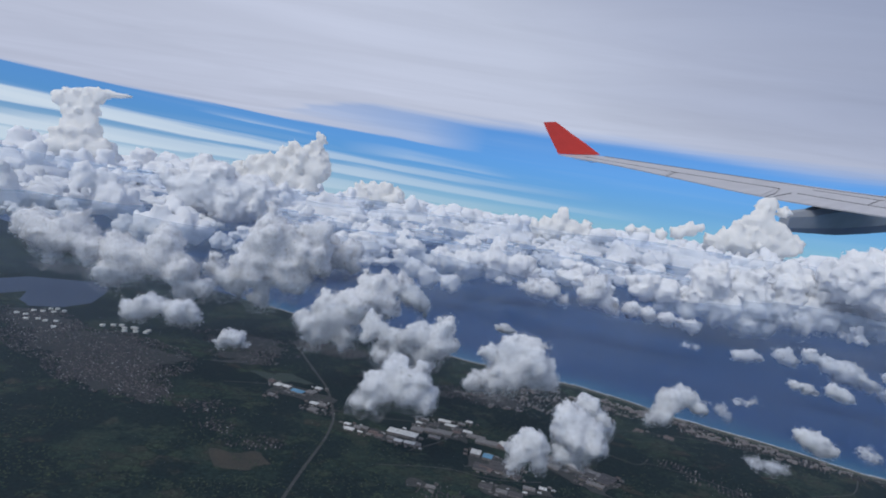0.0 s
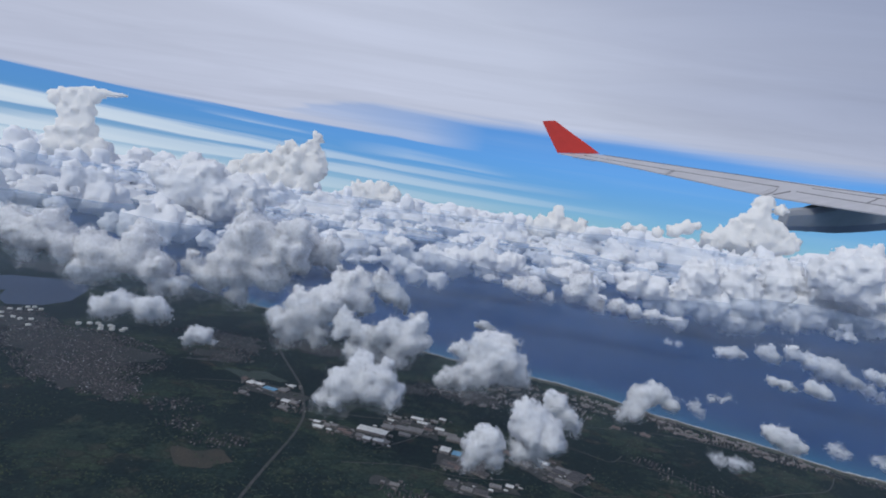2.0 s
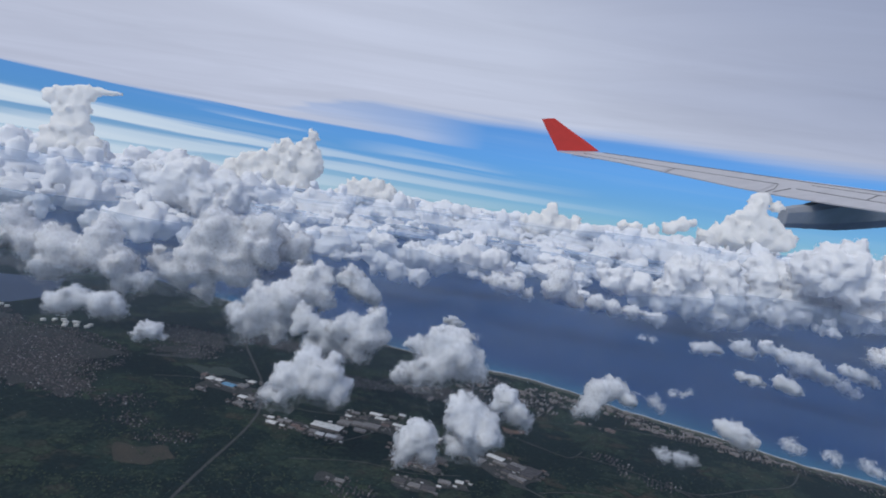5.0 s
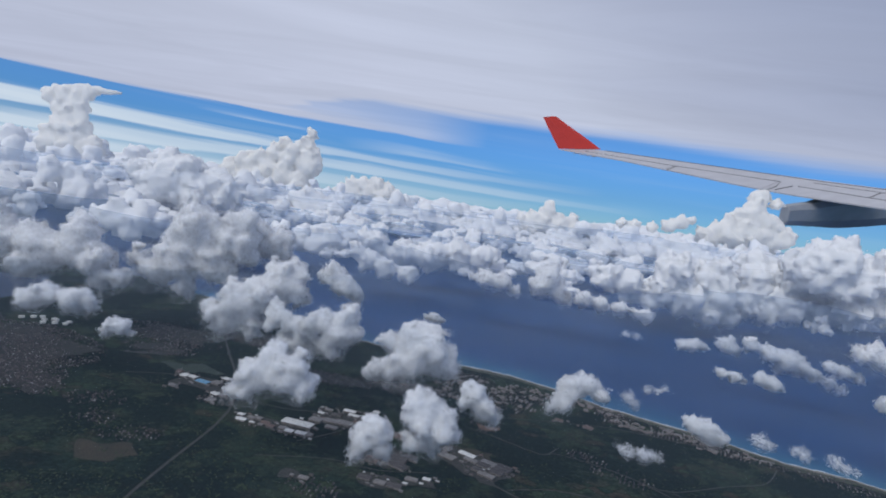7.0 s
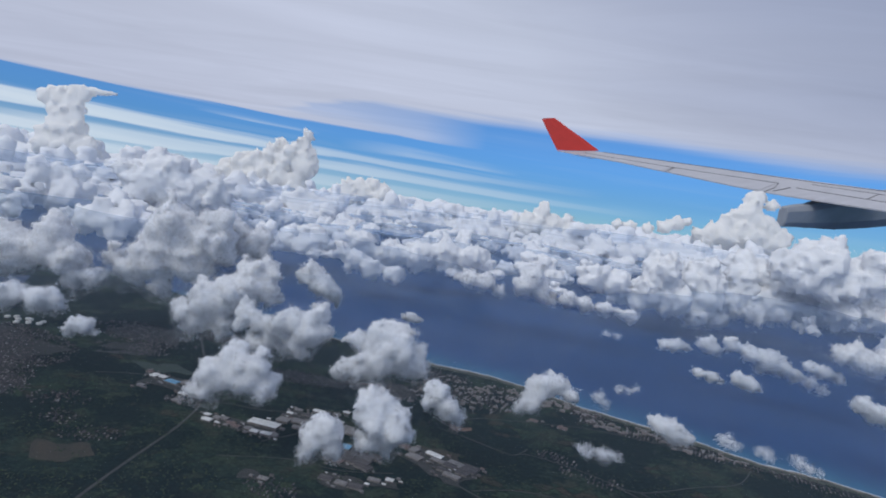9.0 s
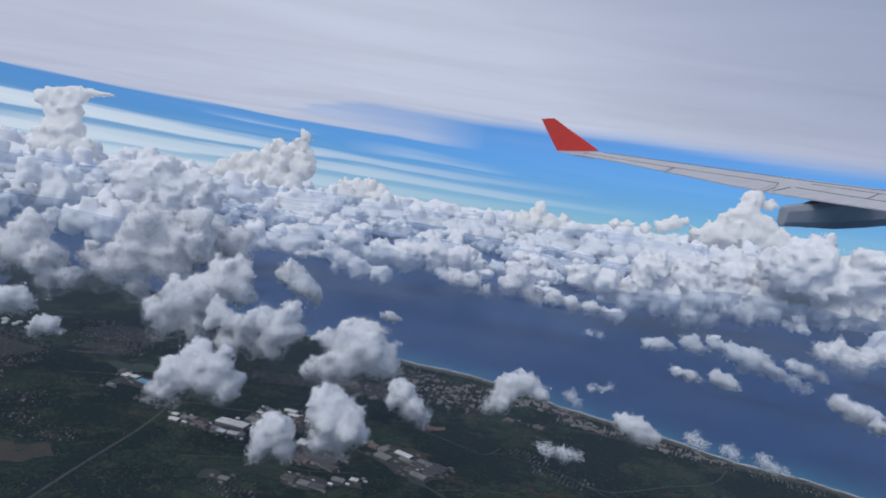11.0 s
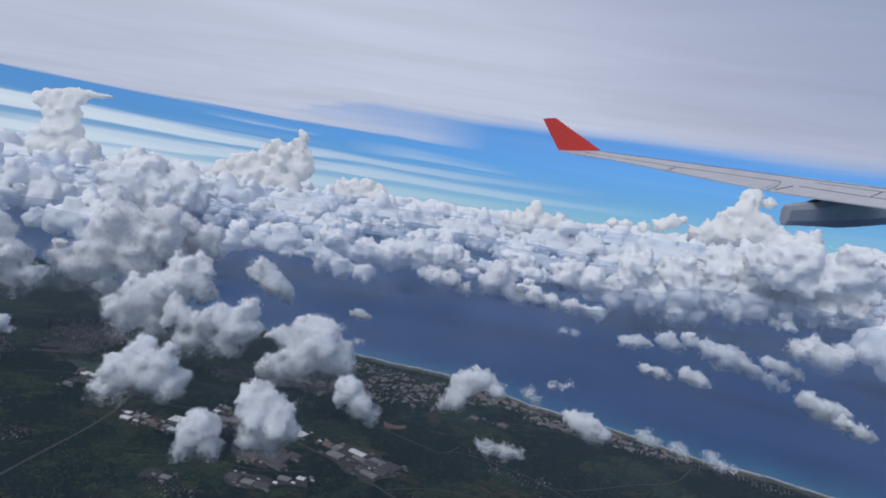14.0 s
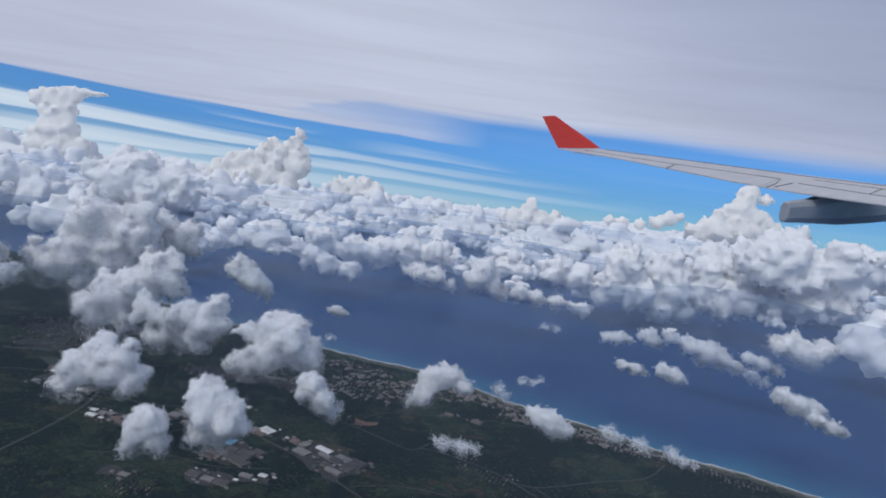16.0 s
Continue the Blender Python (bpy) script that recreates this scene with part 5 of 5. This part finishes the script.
for count, cx, cy, rx, ry, turn in [(3200, -70, 89, 19, 10, -20), (1300, -62, 78, 12, 6, -25), (420, -54, 73, 5, 3.2, -20), (1100, -88, 100, 11, 6, -30), (1000, -50, 104, 12, 6, -20), (500, -34, 108, 10, 5, -15),
                                    (260, -48, 95, 7, 3, -10), (420, -17, 91.5, 8, 3.2, -12), (500, -5, 92, 9, 4, -10), (500, 8, 94, 9, 6, -25), (360, 3, 103, 8, 4, -12), (300, 18, 97, 6, 4, -28),
                                    (320, 28, 94.5, 6, 2.5, -28), (420, 36, 87.6, 9, 2.4, -22), (240, 46, 82.5, 7, 2, -28), (120, 57, 77.5, 6, 1.8, -25), (90, 24.5, 69.5, 4, 2, -25), (60, 21, 74, 3, 1.5, -30),
                                    (60, -12, 57, 3, 2, -10), (80, -30, 77, 3, 3, -10), (90, -44, 71, 4, 3, -20), (50, -41, 66, 3, 2, -20), (80, 6.5, 80, 3, 1.6, -20), (40, 30, 63, 4, 2, -20), (240, -118, 150, 14, 8, -30), (60, -35, 63, 4, 2, 10)]:
    town("small rendered houses with tin and tile roofs in rows", count, cx, cy, rx, ry, turn)

# scrub and tree clumps
LEAF = bpy.data.materials.new("tree_crowns")
LEAF.use_nodes = True
leaf_tree = LEAF.node_tree
island = leaf_tree.nodes.new("ShaderNodeNewGeometry")
leaf_tree.links.new(ramp(leaf_tree, island.outputs["Random Per Island"], [(0.0, (0.010, 0.022, 0.012)), (0.6, (0.022, 0.040, 0.018)), (1.0, (0.045, 0.062, 0.026))]), leaf_tree.nodes["Principled BSDF"].inputs["Base Color"])
leaf_tree.nodes["Principled BSDF"].inputs["Roughness"].default_value = 0.95
pts, faces = [], []
for _ in range(26000):
    y = 46 + 62 * pick.random() ** 1.4
    x = pick.uniform(-0.95 * y - 18, 0.6 * y + 26)
    if y > coast(x) - 1.5 or noise.noise((x * 0.11, y * 0.11, 7)) + 0.5 * noise.noise((x * 0.4, y * 0.4, 9)) < 0.02:
        continue
    r, k = pick.uniform(0.06, 0.17), len(pts)
    for dx, dy, dz in ((1, 0, 0.2), (0.2, 1, 0.3), (-1, 0.2, 0.2), (0, -1, 0.3), (0.1, 0.1, 1.0), (-0.4, -0.3, 0.8)):
        pts.append((x + r * dx * pick.uniform(0.7, 1.2), y + r * dy * pick.uniform(0.7, 1.2), r * dz * pick.uniform(0.7, 1.1)))
    faces += [(k, k + 1, k + 4), (k + 1, k + 2, k + 5, k + 4), (k + 2, k + 3, k + 5), (k + 3, k, k + 4, k + 5)]
tagged(new("trees", mesh_of("trees", pts, faces, [LEAF])), "dark green scrub and clumps of trees", "trees", kind="stuff")
